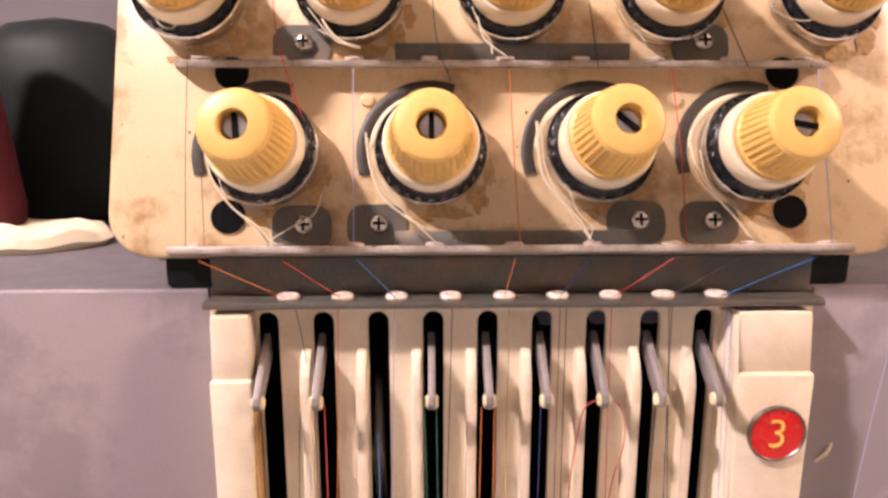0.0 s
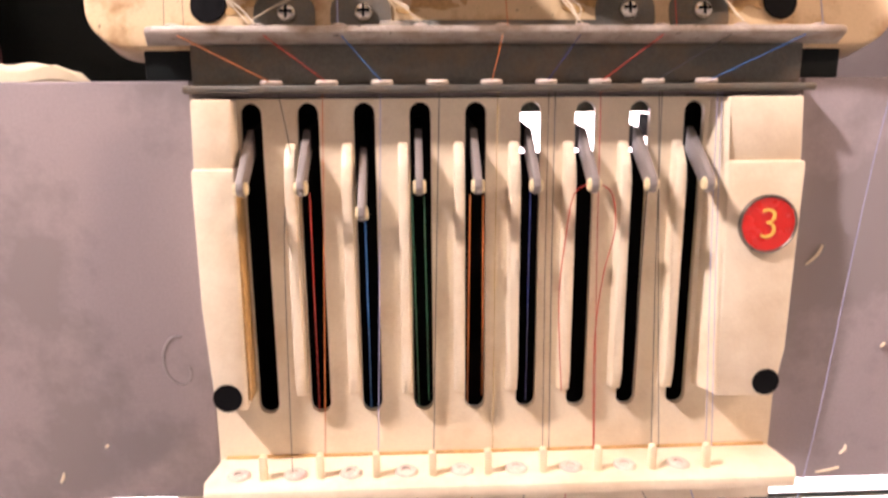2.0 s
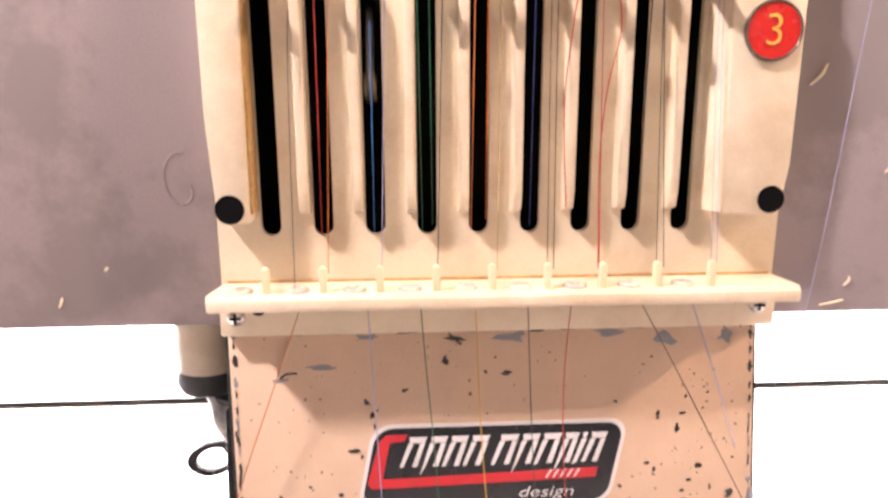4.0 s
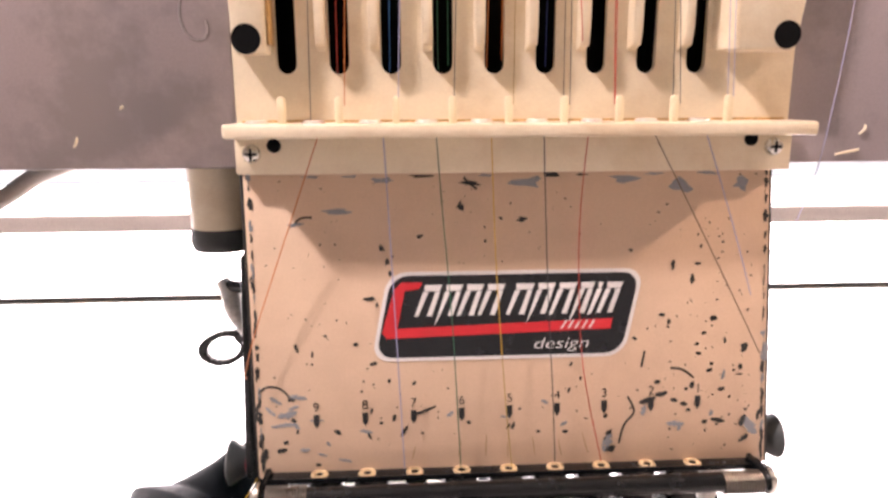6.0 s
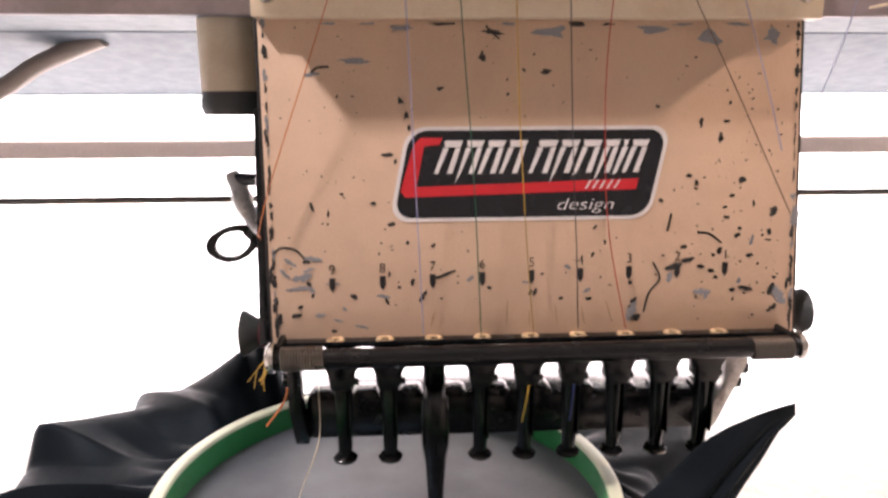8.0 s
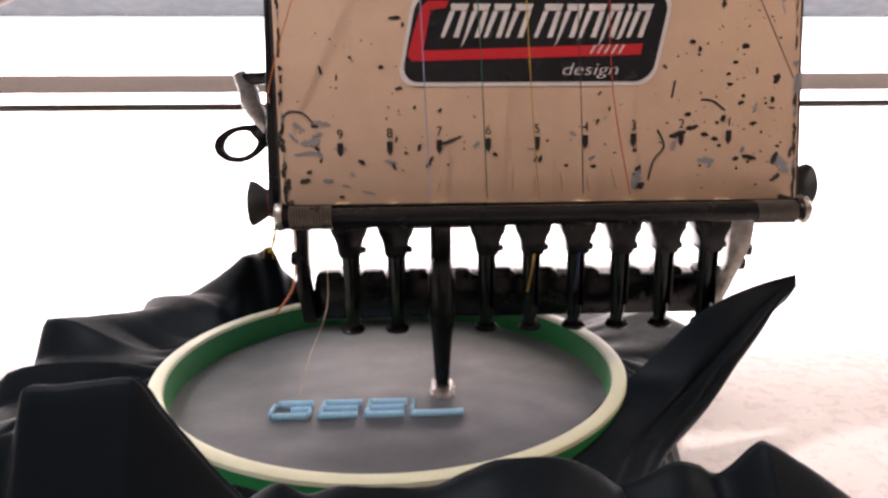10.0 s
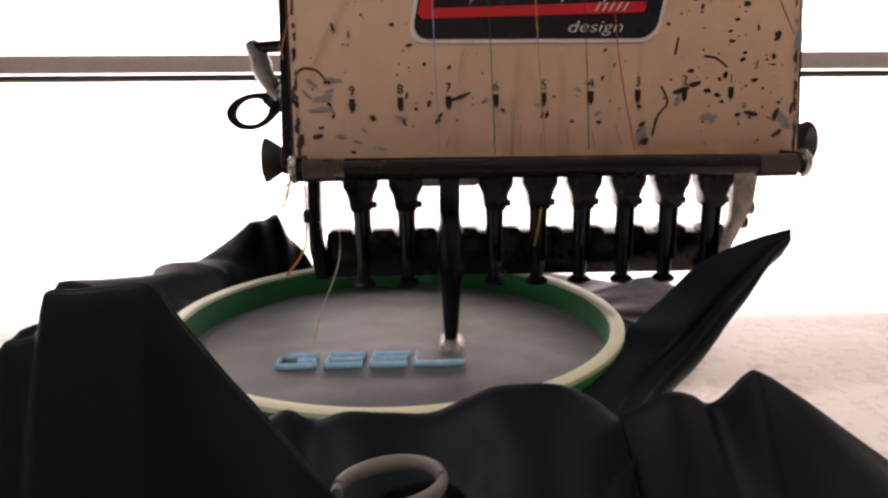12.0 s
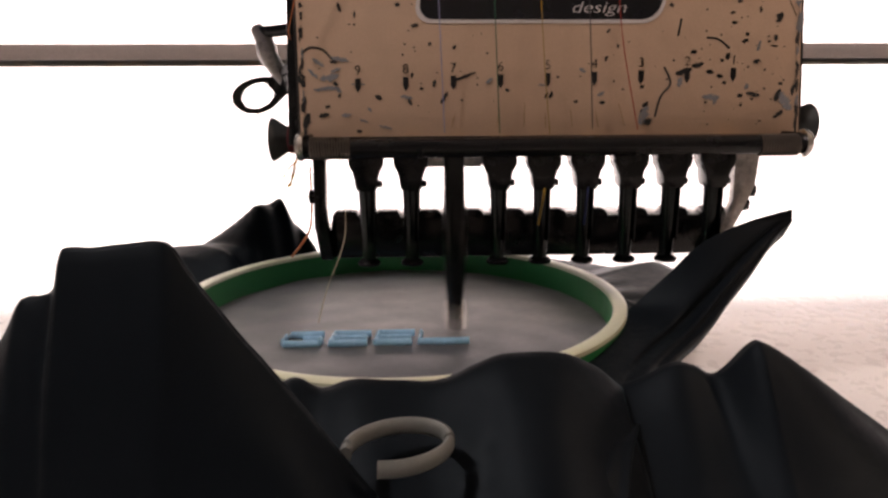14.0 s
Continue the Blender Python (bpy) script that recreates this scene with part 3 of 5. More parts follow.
# ---- take-up cover with nine slots ----
def take_up_cover():
    c = thing("take_up_cover", "cream enamelled take-up cover with nine upright slots", "machine cover")
    part("plate", slotted(-0.1135, 0.1125, 0.190, 0.3455, SLOT_X, 0.0039, 0.2225, 0.3440, 0.0086, 0.0116), CREAM, c)
    # Black sheets behind the slots paint in the darkness of the unlit cavity.
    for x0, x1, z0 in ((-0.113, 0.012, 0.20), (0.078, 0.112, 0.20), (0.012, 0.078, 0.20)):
        part("cavity_back", box(x0, x1, 0.060, 0.062, z0, 0.346 if x0 != 0.012 else 0.321), VOID, c, "black sheet standing in for the cover's unlit inside")
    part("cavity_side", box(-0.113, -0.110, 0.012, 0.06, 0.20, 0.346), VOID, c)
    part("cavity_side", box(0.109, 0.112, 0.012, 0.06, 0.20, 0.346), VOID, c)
    left = [(-0.1102, 0.2295), (-0.0980, 0.2295), (-0.0975, 0.290), (-0.0968, 0.3215), (-0.1122, 0.3215), (-0.1124, 0.270)]
    part("cheek", prism(left, -0.0035, 0.0086, 0.0014), CREAM, c)
    part("stained_wall", box(-0.0978, -0.0966, -0.0020, 0.0086, 0.2330, 0.3180, 0.0004), GREASE, c, "inner wall stained brown by oil")
    part("cheek_top", prism([(-0.1117, 0.3205), (-0.0975, 0.3205), (-0.0968, 0.3455), (-0.1110, 0.3455)], -0.0015, 0.0086, 0.0012), CREAM, c)
    right = [(0.0830, 0.2305), (0.1062, 0.2305), (0.1090, 0.250), (0.1095, 0.3225), (0.0805, 0.3225)]
    part("cheek", prism(right, -0.0035, 0.0086, 0.0014), CREAM, c)
    part("cheek_top", prism([(0.0810, 0.3220), (0.1090, 0.3220), (0.1075, 0.3455), (0.0800, 0.3455)], -0.0012, 0.0086, 0.0012), CREAM, c)
    slant = bmesh.new()
    vs = [slant.verts.new(p) for p in ((0.0775, 0.0086, 0.2315), (0.0833, -0.003, 0.2315), (0.0808, -0.003, 0.3225), (0.0803, -0.0008, 0.3440), (0.0770, 0.0086, 0.3440), (0.086, 0.0086, 0.2315), (0.086, 0.0086, 0.3440))]
    slant.faces.new((vs[0], vs[1], vs[2], vs[3], vs[4]))
    slant.faces.new((vs[0], vs[5], vs[1]))
    slant.faces.new((vs[3], vs[6], vs[4]))
    slant.faces.new((vs[0], vs[4], vs[6], vs[5]))
    slant.faces.new((vs[1], vs[5], vs[6], vs[3], vs[2]))
    part("slanted_side", slant, CREAM, c, smooth=0)
    hole(c, -0.1052, 0.2350, -0.0036, 0.0054)
    hole(c, 0.1022, 0.2365, -0.0036, 0.0052)
    for x in SLOT_X[1:]:
        xf = x - 0.0064
        fin = prism([(0.0086, 0.231), (0.0015, 0.233), (0.0000, 0.240), (0.0000, 0.316), (0.0012, 0.3215), (0.0050, 0.3275), (0.0086, 0.3300)], xf - 0.0019, xf + 0.0019, 0.0007,
                    m=Matrix(((0, 1, 0, 0), (1, 0, 0, 0), (0, 0, 1, 0), (0, 0, 0, 1))))
        part("fin", fin, CREAM, c)
    badge = part("badge", lathe([(0.0108, 0), (0.0108, 0.0008), (0.0104, 0.0011), (0.0100, 0.0011), (0.0, 0.0012)], 40, at(0.0967, -0.0036, 0.2993) @ FACE), RED, c, "round red number badge")
    part("badge_rim", lathe([(0.0100, 0.0011), (0.0103, 0.0016), (0.0108, 0.0016), (0.0111, 0.0008), (0.0110, 0.0)], 40, at(0.0967, -0.0036, 0.2993) @ FACE), SPRING, badge)
    writing("numeral", "3", 0.0165, GOLD, badge, at(0.0967, -0.0050, 0.2990) @ FACE)
    inner = thing("cam_housing", "pale metal housing inside the cover", "machine part")
    part("casting", box(0.004, 0.084, 0.048, 0.058, 0.339, 0.3470, 0.002), INNER, inner)


take_up_cover()


def lever(i):
    m = thing("take_up_lever", "grey steel take-up lever with a white bead", "take-up lever", pose(0, 0, 0), "take-up levers")
    prof = [(0.0130, 0.3345), (0.0140, 0.3255), (0.0115, 0.3235), (-0.004, 0.3135), (-0.0065, 0.3118), (-0.0092, 0.3125), (-0.0108, 0.3150), (-0.0100, 0.3178), (-0.004, 0.3225), (0.0095, 0.3325)]
    swap = Matrix(((0, 1, 0, 0), (1, 0, 0, 0), (0, 0, 1, 0), (0, 0, 0, 1)))
    part("arm", prism(prof, -0.0013, 0.0013, 0.0005, m=swap), LEVER, m)
    part("carrier", prism([(0.0135, 0.3340), (0.070, 0.338), (0.070, 0.328), (0.0138, 0.3260)], -0.0014, 0.0014, 0.0, m=swap), VOID, m, "black oiled carrier")
    part("bead", lathe([(0, -0.0023), (0.0019, -0.0023), (0.0024, -0.0018), (0.0024, 0.0018), (0.0019, 0.0023), (0, 0.0023)], 16, at(0, -0.0074, 0.3150) @ ALONG_X), BEAD, m, "ivory ceramic bead")
    m.matrix_world = at(-0.0938 + 0.0207 * i, 0, 0)
    return m


LEVERS = [lever(i) for i in range(9)]


# ---- lower thread guide ----
def lower_guide():
    g = thing("lower_thread_guide", "cream bracket shelf with upright tabs and white eyelets", "thread guide")
    swapyz = Matrix(((1, 0, 0, 0), (0, 0, 1, 0), (0, 1, 0, 0), (0, 0, 0, 1)))
    part("shelf", prism([(-0.1125, 0.0080), (-0.1150, -0.0095), (-0.1128, -0.0172), (0.1105, -0.0172), (0.1142, -0.0095), (0.1120, 0.0080)], 0.1988, 0.2038, 0.0009, m=swapyz), CREAM, g)
    part("grime_line", box(-0.1110, 0.1100, 0.0070, 0.0086, 0.2036, 0.2047, 0.0003), GREASE, g, "brown grime in the joint")
    part("front_flange", box(-0.1130, 0.1105, 0.0000, 0.0080, 0.1838, 0.1988, 0.0008), CREAM, g)
    for x, z in ((-0.1064, 0.1921), (0.1025, 0.1933)):
        screw(g, x, z, 0.0)
    for x, z in ((-0.0978, 0.1957), (0.0932, 0.1969)):
        hole(g, x, z - 0.0005, -0.0002, 0.0027)
    for i in range(9):
        x = -0.0925 + 0.0214 * i
        part("tab", prism(rounded(x - 0.0014, x + 0.0014, 0.2030, 0.2138, 0.0013, 4), -0.0100, -0.0070, 0.0004), IVORY, g, "ivory thread tab")
        part("eyelet", lathe([(0.0, 0.0005), (0.0016, 0.0005), (0.0019, 0.0013), (0.0038, 0.0013), (0.0044, 0.0006), (0.0045, 0.0)], 20, at(x - 0.0100, -0.0062, 0.2038)), CERAMIC, g, "white eyelet")


lower_guide()


# ---- face plate with marks, sticker and paint chips ----
def face_y(z):
    return -0.0008 + (z - 0.07) * 0.062


PANEL_POSE = pose(0, face_y(0.12), 0.12, -3.55)


def face_plate():
    p = thing("face_plate", "pinkish cream painted face plate, badly chipped", "machine cover", PANEL_POSE)

    def at_face(x, z, d=0.0):
        return at(x, -d, (z - 0.12))
    part("sheet", prism([(-0.1118, -0.0675), (0.1118, -0.0672), (0.1058, 0.0642), (-0.1122, 0.0642)], 0.0, 0.004, 0.0008), PANEL, p)
    part("edge", prism([(-0.1134, -0.0675), (-0.1120, -0.0675), (-0.1124, 0.0642), (-0.1136, 0.0642)], 0.0012, 0.030, 0.0), CHIP, p, "bare dark steel edge")
    part("edge", prism([(0.1120, -0.0672), (0.1132, -0.0672), (0.1072, 0.0642), (0.1060, 0.0642)], 0.0012, 0.030, 0.0), CHIP, p, "bare dark steel edge")
    part("side_strip", prism([(-0.1152, 0.030), (-0.1136, 0.030), (-0.1128, -0.0675), (-0.1176, -0.0675)], 0.001, 0.024, 0.0004), BLACK, p, "black side strip")
    rng = random.Random(7)

    def blotch(x, z, w, h, material, name="paint_chip"):
        n = 11
        pts = []
        for k in range(n):
            a = 2 * math.pi * k / n
            s = 0.30 + 0.70 * rng.random()
            pts.append((x + w * s * math.cos(a), z - 0.12 + h * s * math.sin(a)))
        part(name, prism(pts, -0.00025, 0.0001), material, p, smooth=0)
    for x, z, w, h, material in (
            (-0.056, 0.1805, 0.009, 0.0022, BARE), (0.004, 0.1795, 0.010, 0.003, BARE), (0.044, 0.1805, 0.008, 0.0030, BARE), (0.068, 0.1775, 0.008, 0.0045, BARE), (0.094, 0.1775, 0.0045, 0.0042, BARE),
            (-0.074, 0.168, 0.009, 0.0016, BARE), (-0.092, 0.163, 0.004, 0.0012, BARE), (-0.0245, 0.170, 0.002, 0.004, CHIP), (-0.020, 0.179, 0.006, 0.0012, CHIP),
            (-0.0075, 0.1645, 0.0013, 0.0014, CHIP), (0.0012, 0.1640, 0.0028, 0.0014, CHIP), (-0.0140, 0.155, 0.0014, 0.0016, CHIP),
            (-0.0570, 0.1525, 0.0022, 0.002, CHIP), (-0.0550, 0.147, 0.0012, 0.003, CHIP), (-0.0535, 0.142, 0.001, 0.0025, CHIP), (-0.0625, 0.1315, 0.003, 0.0011, CHIP), (-0.0595, 0.129, 0.001, 0.0016, CHIP),
            (-0.0415, 0.1575, 0.002, 0.0011, CHIP), (0.0135, 0.141, 0.0013, 0.0009, CHIP), (0.0475, 0.150, 0.001, 0.001, CHIP), (0.066, 0.1435, 0.0013, 0.0024, CHIP), (0.0745, 0.137, 0.0016, 0.003, CHIP),
            (0.077, 0.144, 0.002, 0.0009, CHIP), (0.0655, 0.119, 0.0013, 0.002, CHIP), (0.062, 0.122, 0.0018, 0.0012, CHIP), (0.098, 0.098, 0.0013, 0.0018, CHIP), (0.0905, 0.1095, 0.0009, 0.002, CHIP),
            (-0.1105, 0.100, 0.0011, 0.004, CHIP), (-0.1105, 0.118, 0.0009, 0.005, CHIP), (-0.1108, 0.140, 0.0009, 0.004, CHIP), (-0.087, 0.108, 0.0009, 0.002, CHIP)):
        blotch(x, z, w, h, material)

    def smear(x, z, length, width, turn, material):
        """A long ragged patch of lost paint, in millimetres across."""
        n = max(10, int(length * 3))
        ca, sa = math.cos(radians(turn)), math.sin(radians(turn))
        pts = []
        for k in range(2 * n):
            u = -1 + 2 * (k % n) / (n - 1)
            side = 1 if k < n else -1
            u *= side
            v = side * (1 - abs(u) ** 2.2) ** 0.5 * rng.uniform(0.45, 1.1) + 0.35 * noise.noise((u * 2.2 + x * 300, z * 300, 0))
            a, b = u * length * 0.0005, v * width * 0.0005
            pts.append((x + a * ca - b * sa, z - 0.12 + a * sa + b * ca))
        part("paint_chip", prism(pts, -0.00025, 0.0001), material, p, smooth=0)
    for cx, cy, length, width, turn, material in (
            (380, 207, 58, 18, -10, BARE), (312, 216, 44, 14, -35, BARE), (295, 250, 42, 13, -45, BARE), (346, 262, 62, 26, 12, BARE), (366, 240, 34, 12, 20, BARE), (335, 296, 82, 15, 5, BARE), (372, 300, 30, 14, -45, BARE),
            (360, 214, 24, 13, 0, CHIP), (365, 282, 17, 15, 0, CHIP), (376, 318, 14, 12, 60, CHIP), (325, 380, 34, 17, 5, CHIP), (338, 352, 17, 13, 20, CHIP), (396, 380, 32, 15, 8, BARE), (450, 397, 30, 8, -15, BARE),
            (520, 418, 42, 9, -12, BARE), (499, 323, 25, 17, -30, CHIP), (588, 324, 42, 12, -12, BARE), (598, 339, 25, 12, -65, CHIP), (606, 256, 20, 9, 80, CHIP), (636, 297, 13, 11, 0, CHIP), (677, 281, 24, 13, 80, CHIP),
            (740, 170, 16, 12, 40, CHIP), (852, 274, 26, 16, 40, BARE), (910, 303, 16, 12, -20, CHIP), (1036, 320, 20, 11, 70, CHIP), (382, 50, 30, 11, -70, CHIP), (563, 42, 18, 14, 0, CHIP), (616, 103, 24, 13, 5, CHIP),
            (770, 262, 82, 12, 20, CHIP), (708, 326, 44, 14, 58, CHIP), (1025, 288, 32, 8, 0, BARE), (436, 283, 44, 7, 0, BARE), (470, 362, 18, 10, -50, BARE), (270, 396, 52, 26, 70, CHIP), (262, 345, 50, 18, 80, CHIP), (255, 250, 60, 12, 85, CHIP), (436, 430, 18, 12, 0, CHIP)):
        smear(-0.0863 + (cx - 435) / 7280, 0.0780 - (cy - 287) / 7280, length / 7.28, width / 7.28, turn, material)
    for cx, cy, length, width, turn, material in (
            (444, 255, 52, 22, 15, CHIP), (486, 236, 40, 18, 15, CHIP), (433, 286, 32, 18, 75, BARE), (525, 256, 24, 16, -20, CHIP), (556, 269, 22, 14, -20, CHIP), (570, 288, 14, 11, 0, CHIP), (532, 331, 54, 22, -8, BARE), (545, 344, 22, 11, 60, BARE),
            (622, 327, 18, 14, 0, CHIP), (662, 323, 46, 15, -12, CHIP), (668, 225, 24, 14, 10, CHIP), (672, 180, 32, 11, 80, BARE), (731, 97, 32, 23, 70, CHIP), (628, 165, 20, 14, 20, CHIP), (593, 112, 18, 13, 0, CHIP), (634, 145, 13, 11, 0, CHIP),
            (764, 345, 66, 34, -55, BARE), (740, 326, 40, 20, 70, CHIP), (749, 380, 26, 16, 40, CHIP), (797, 112, 62, 26, 85, BARE), (746, 291, 13, 11, 0, CHIP), (786, 310, 34, 12, 80, CHIP), (578, 210, 22, 16, 70, CHIP),
            (325, 385, 60, 30, 70, BARE), (336, 404, 34, 22, 20, CHIP), (330, 352, 24, 14, 40, CHIP), (210, 136, 16, 9, 60, CHIP), (240, 180, 14, 8, 80, CHIP), (206, 216, 18, 9, 70, CHIP), (134, 250, 22, 15, -30, BARE), (192, 320, 24, 12, 30, BARE),
            (472, 198, 20, 16, 0, CHIP), (640, 300, 20, 14, 70, BARE), (720, 180, 22, 6, 0, CHIP), (116, 342, 14, 10, 0, CHIP), (40, 322, 24, 11, 70, CHIP), (398, 62, 16, 12, 0, CHIP), (606, 50, 16, 12, 0, CHIP)):
        smear(0.0797 + (cx - 597) / 6840, 0.0820 - (cy - 265) / 6840, length / 6.84, width / 6.84, turn, material)
    for side in (-1, 1):
        z = 0.058
        while z < 0.183:
            edge_x = -0.1099 if side < 0 else 0.1101 - (z - 0.0525) * 0.0455
            blotch(edge_x, z, rng.uniform(0.0003, 0.0016), rng.uniform(0.0015, 0.0055), CHIP if rng.random() < 0.7 else BARE)
            z += rng.uniform(0.003, 0.010)
    for x in (-0.085, -0.069, -0.040, -0.014, 0.013, 0.026, 0.056, 0.080):
        blotch(x, 0.1822, rng.uniform(0.003, 0.008), rng.uniform(0.0006, 0.0014), CHIP if rng.random() < 0.5 else BARE)
    specks = bmesh.new()
    for _ in range(240):
        x, z = rng.uniform(-0.109, 0.105), rng.uniform(0.058, 0.182)
        if rng.random() < 0.28:
            x, z = rng.gauss(0.085, 0.014), rng.uniform(0.06, 0.165)
        if (-0.064 < x < 0.056 and 0.102 < z < 0.145) or not -0.110 < x < 0.106:
            continue
        size = rng.uniform(0.00015, 0.0005) * (2.4 if rng.random() < 0.12 else 1.0)
        w, h = size * rng.uniform(0.8, 2.0), size * rng.uniform(0.8, 1.7)
        specks.faces.new([specks.verts.new((x + w * q * math.cos(a), -0.00022, z - 0.12 + h * q * math.sin(a))) for a, q in [(2 * math.pi * k / 8, 0.45 + 0.55 * rng.random()) for k in range(8)]])
    ext = bmesh.ops.extrude_face_region(specks, geom=specks.faces[:])
    bmesh.ops.translate(specks, vec=(0, 0.0003, 0), verts=[v for v in ext["geom"] if isinstance(v, bmesh.types.BMVert)])
    tagged(part("paint_specks", specks, CHIP, p, "tiny dark paint chips", 0), kind="stuff")
    for pts in ([(-0.1100, 0.0915), (-0.1065, 0.0940), (-0.1010, 0.0930), (-0.0972, 0.0890)], [(0.0485, 0.0855), (0.0516, 0.0785), (0.0473, 0.0725), (0.0452, 0.0640)], [(-0.023, 0.1815), (-0.020, 0.1785), (-0.0175, 0.1765)],
                [(0.0670, 0.0980), (0.0721, 0.0973), (0.0775, 0.0934)], [(0.0553, 0.1060), (0.0541, 0.0988)], [(-0.092, 0.1635), (-0.0895, 0.1655), (-0.085, 0.1658)]):
        part("scratch", tube([(x, -0.0001, z - 0.12) for x, z in pts], 0.00045, 6, 5, 0.5), CHIP, p, "dark curved scratch")
    for x, z, length in ((-0.0250, 0.0640, 9), (-0.0135, 0.0650, 11), (-0.0040, 0.0625, 7), (0.0075, 0.0640, 9), (0.0190, 0.0630, 8), (0.0300, 0.0650, 10), (0.0395, 0.0620, 7), (-0.0450, 0.0625, 6)):
        smear(x, z, length, 0.7, 90 + 40 * (x + 0.01) * 10, OIL)
    for i in range(9):
        x, z = -0.0863 + 0.02075 * i, 0.0785 + 0.0005 * i
        part("needle_mark", prism([(x - 0.0012, z - 0.1175), (x + 0.0012, z - 0.1175), (x + 0.0012, z - 0.1215), (x, z - 0.1235), (x - 0.0012, z - 0.1215)], -0.0003, 0.0), INK, p, "small black pointer", 0)
        writing("numeral", str(9 - i), 0.0058, INK, p, at(x, -0.0002, z + 0.0058 - 0.12) @ FACE, 0.0001)
    # sticker: black field, white rim, red bar and slanting white strokes
    s = part("sticker", prism([(x + (z - 0.1235) * 0.20, z - 0.12) for x, z in rounded(-0.0585, 0.0500, 0.1040, 0.1425, 0.008, 6)], -0.0003, 0.0), WHITE_PRINT, p, "black vinyl sticker with a white rim", 0)

    def field(points, material, name, d=0.0005):
        part(name, prism([(x + (z - 0.1235) * 0.20, z - 0.12) for x, z in points], -d, -0.0002), material, s, smooth=0)
    field(rounded(-0.0568, 0.0483, 0.1056, 0.1409, 0.0072, 6), STICKER, "field", 0.0004)
    field([(-0.0538, 0.1140), (0.0412, 0.1165), (0.0412, 0.1210), (-0.0500, 0.1183), (-0.0500, 0.1345), (-0.0440, 0.1352), (-0.0432, 0.1380), (-0.0520, 0.1380), (-0.0545, 0.1350), (-0.0562, 0.1165)], RED_PRINT, "red_bar", 0.0006)
    x = -0.0425
    for w, drop, gap in ((0.0078, 0.0, 0.0014), (0.0074, 0.004, 0.0012), (0.0076, 0.0, 0.0012), (0.0078, 0.0, 0.0042), (0.0082, 0.0, 0.0012), (0.0078, 0.004, 0.0012), (0.0080, 0.001, 0.0012), (0.0064, 0.004, 0.0010), (0.0026, 0.001, 0.0012), (0.0072, 0.0, 0.0)):
        z0, z1 = 0.1235, 0.1368
        lean = 0.0018
        field([(x + 0.0004, z1), (x + w, z1), (x + w - 0.0006, z1 - 0.0026), (x + 0.0010, z1 - 0.0026)], WHITE_PRINT, "white_stroke", 0.0006)
        field([(x - lean + 0.0004, z0 - drop), (x + 0.0020 - lean, z0), (x + 0.0026, z1 - 0.0029), (x + 0.0004, z1 - 0.0029)], WHITE_PRINT, "white_stroke", 0.0006)
        if w > 0.005:
            field([(x + w - 0.0022 - lean, z0), (x + w - lean, z0), (x + w - 0.0004, z1 - 0.0029), (x + w - 0.0024, z1 - 0.0029)], WHITE_PRINT, "white_stroke", 0.0006)
        x += w + gap
    slant = Matrix(((1, 0.35, 0, 0), (0, 1, 0, 0), (0, 0, 1, 0), (0, 0, 0, 1)))
    writing("small_print", "design", 0.0072, WHITE_PRINT, s, at(0.0190, -0.0006, 0.1104 - 0.12) @ FACE @ slant @ Matrix.Diagonal((1.35, 0.95, 1, 1)), 0.0001)
    for k in range(5):
        x = 0.0195 + 0.0030 * k
        field([(x, 0.1170), (x + 0.0008, 0.1170), (x + 0.0022, 0.1205), (x + 0.0014, 0.1205)], WHITE_PRINT, "white_stroke", 0.0008)
    case = thing("needle_case", "dark steel needle case behind the face plate", "machine part")
    part("body", box(-0.108, 0.104, 0.012, 0.055, 0.056, 0.186, 0.002), MACHINE_DARK, case)
    part("arm", box(-0.065, 0.065, 0.056, 0.20, 0.078, 0.186, 0.004), MACHINE_DARK, case)
    for sx, x, z in ((-1, -0.1145, 0.0545), (1, 0.1100, 0.0595)):
        knob = part("side_knob", lathe([(0.0, 0), (0.0045, 0), (0.0050, 0.003), (0.0062, 0.0055), (0.0095, 0.0105), (0.0100, 0.0120), (0.0090, 0.0125), (0.0, 0.0115)], 28, at(x, 0.010, z) @ pose(0, 0, 0, 0, 90 * sx)), RUBBER, case, "dark flared clamp knob")
        if sx < 0:
            part("winding", lathe([(0.0052, 0), (0.0064, 0.0006), (0.0066, 0.0024), (0.0056, 0.0032)], 20, at(x - 0.0015, 0.010, z) @ pose(0, 0, 0, 0, -90)), RING_RED, knob, "dark red thread wound on the neck")


face_plate()


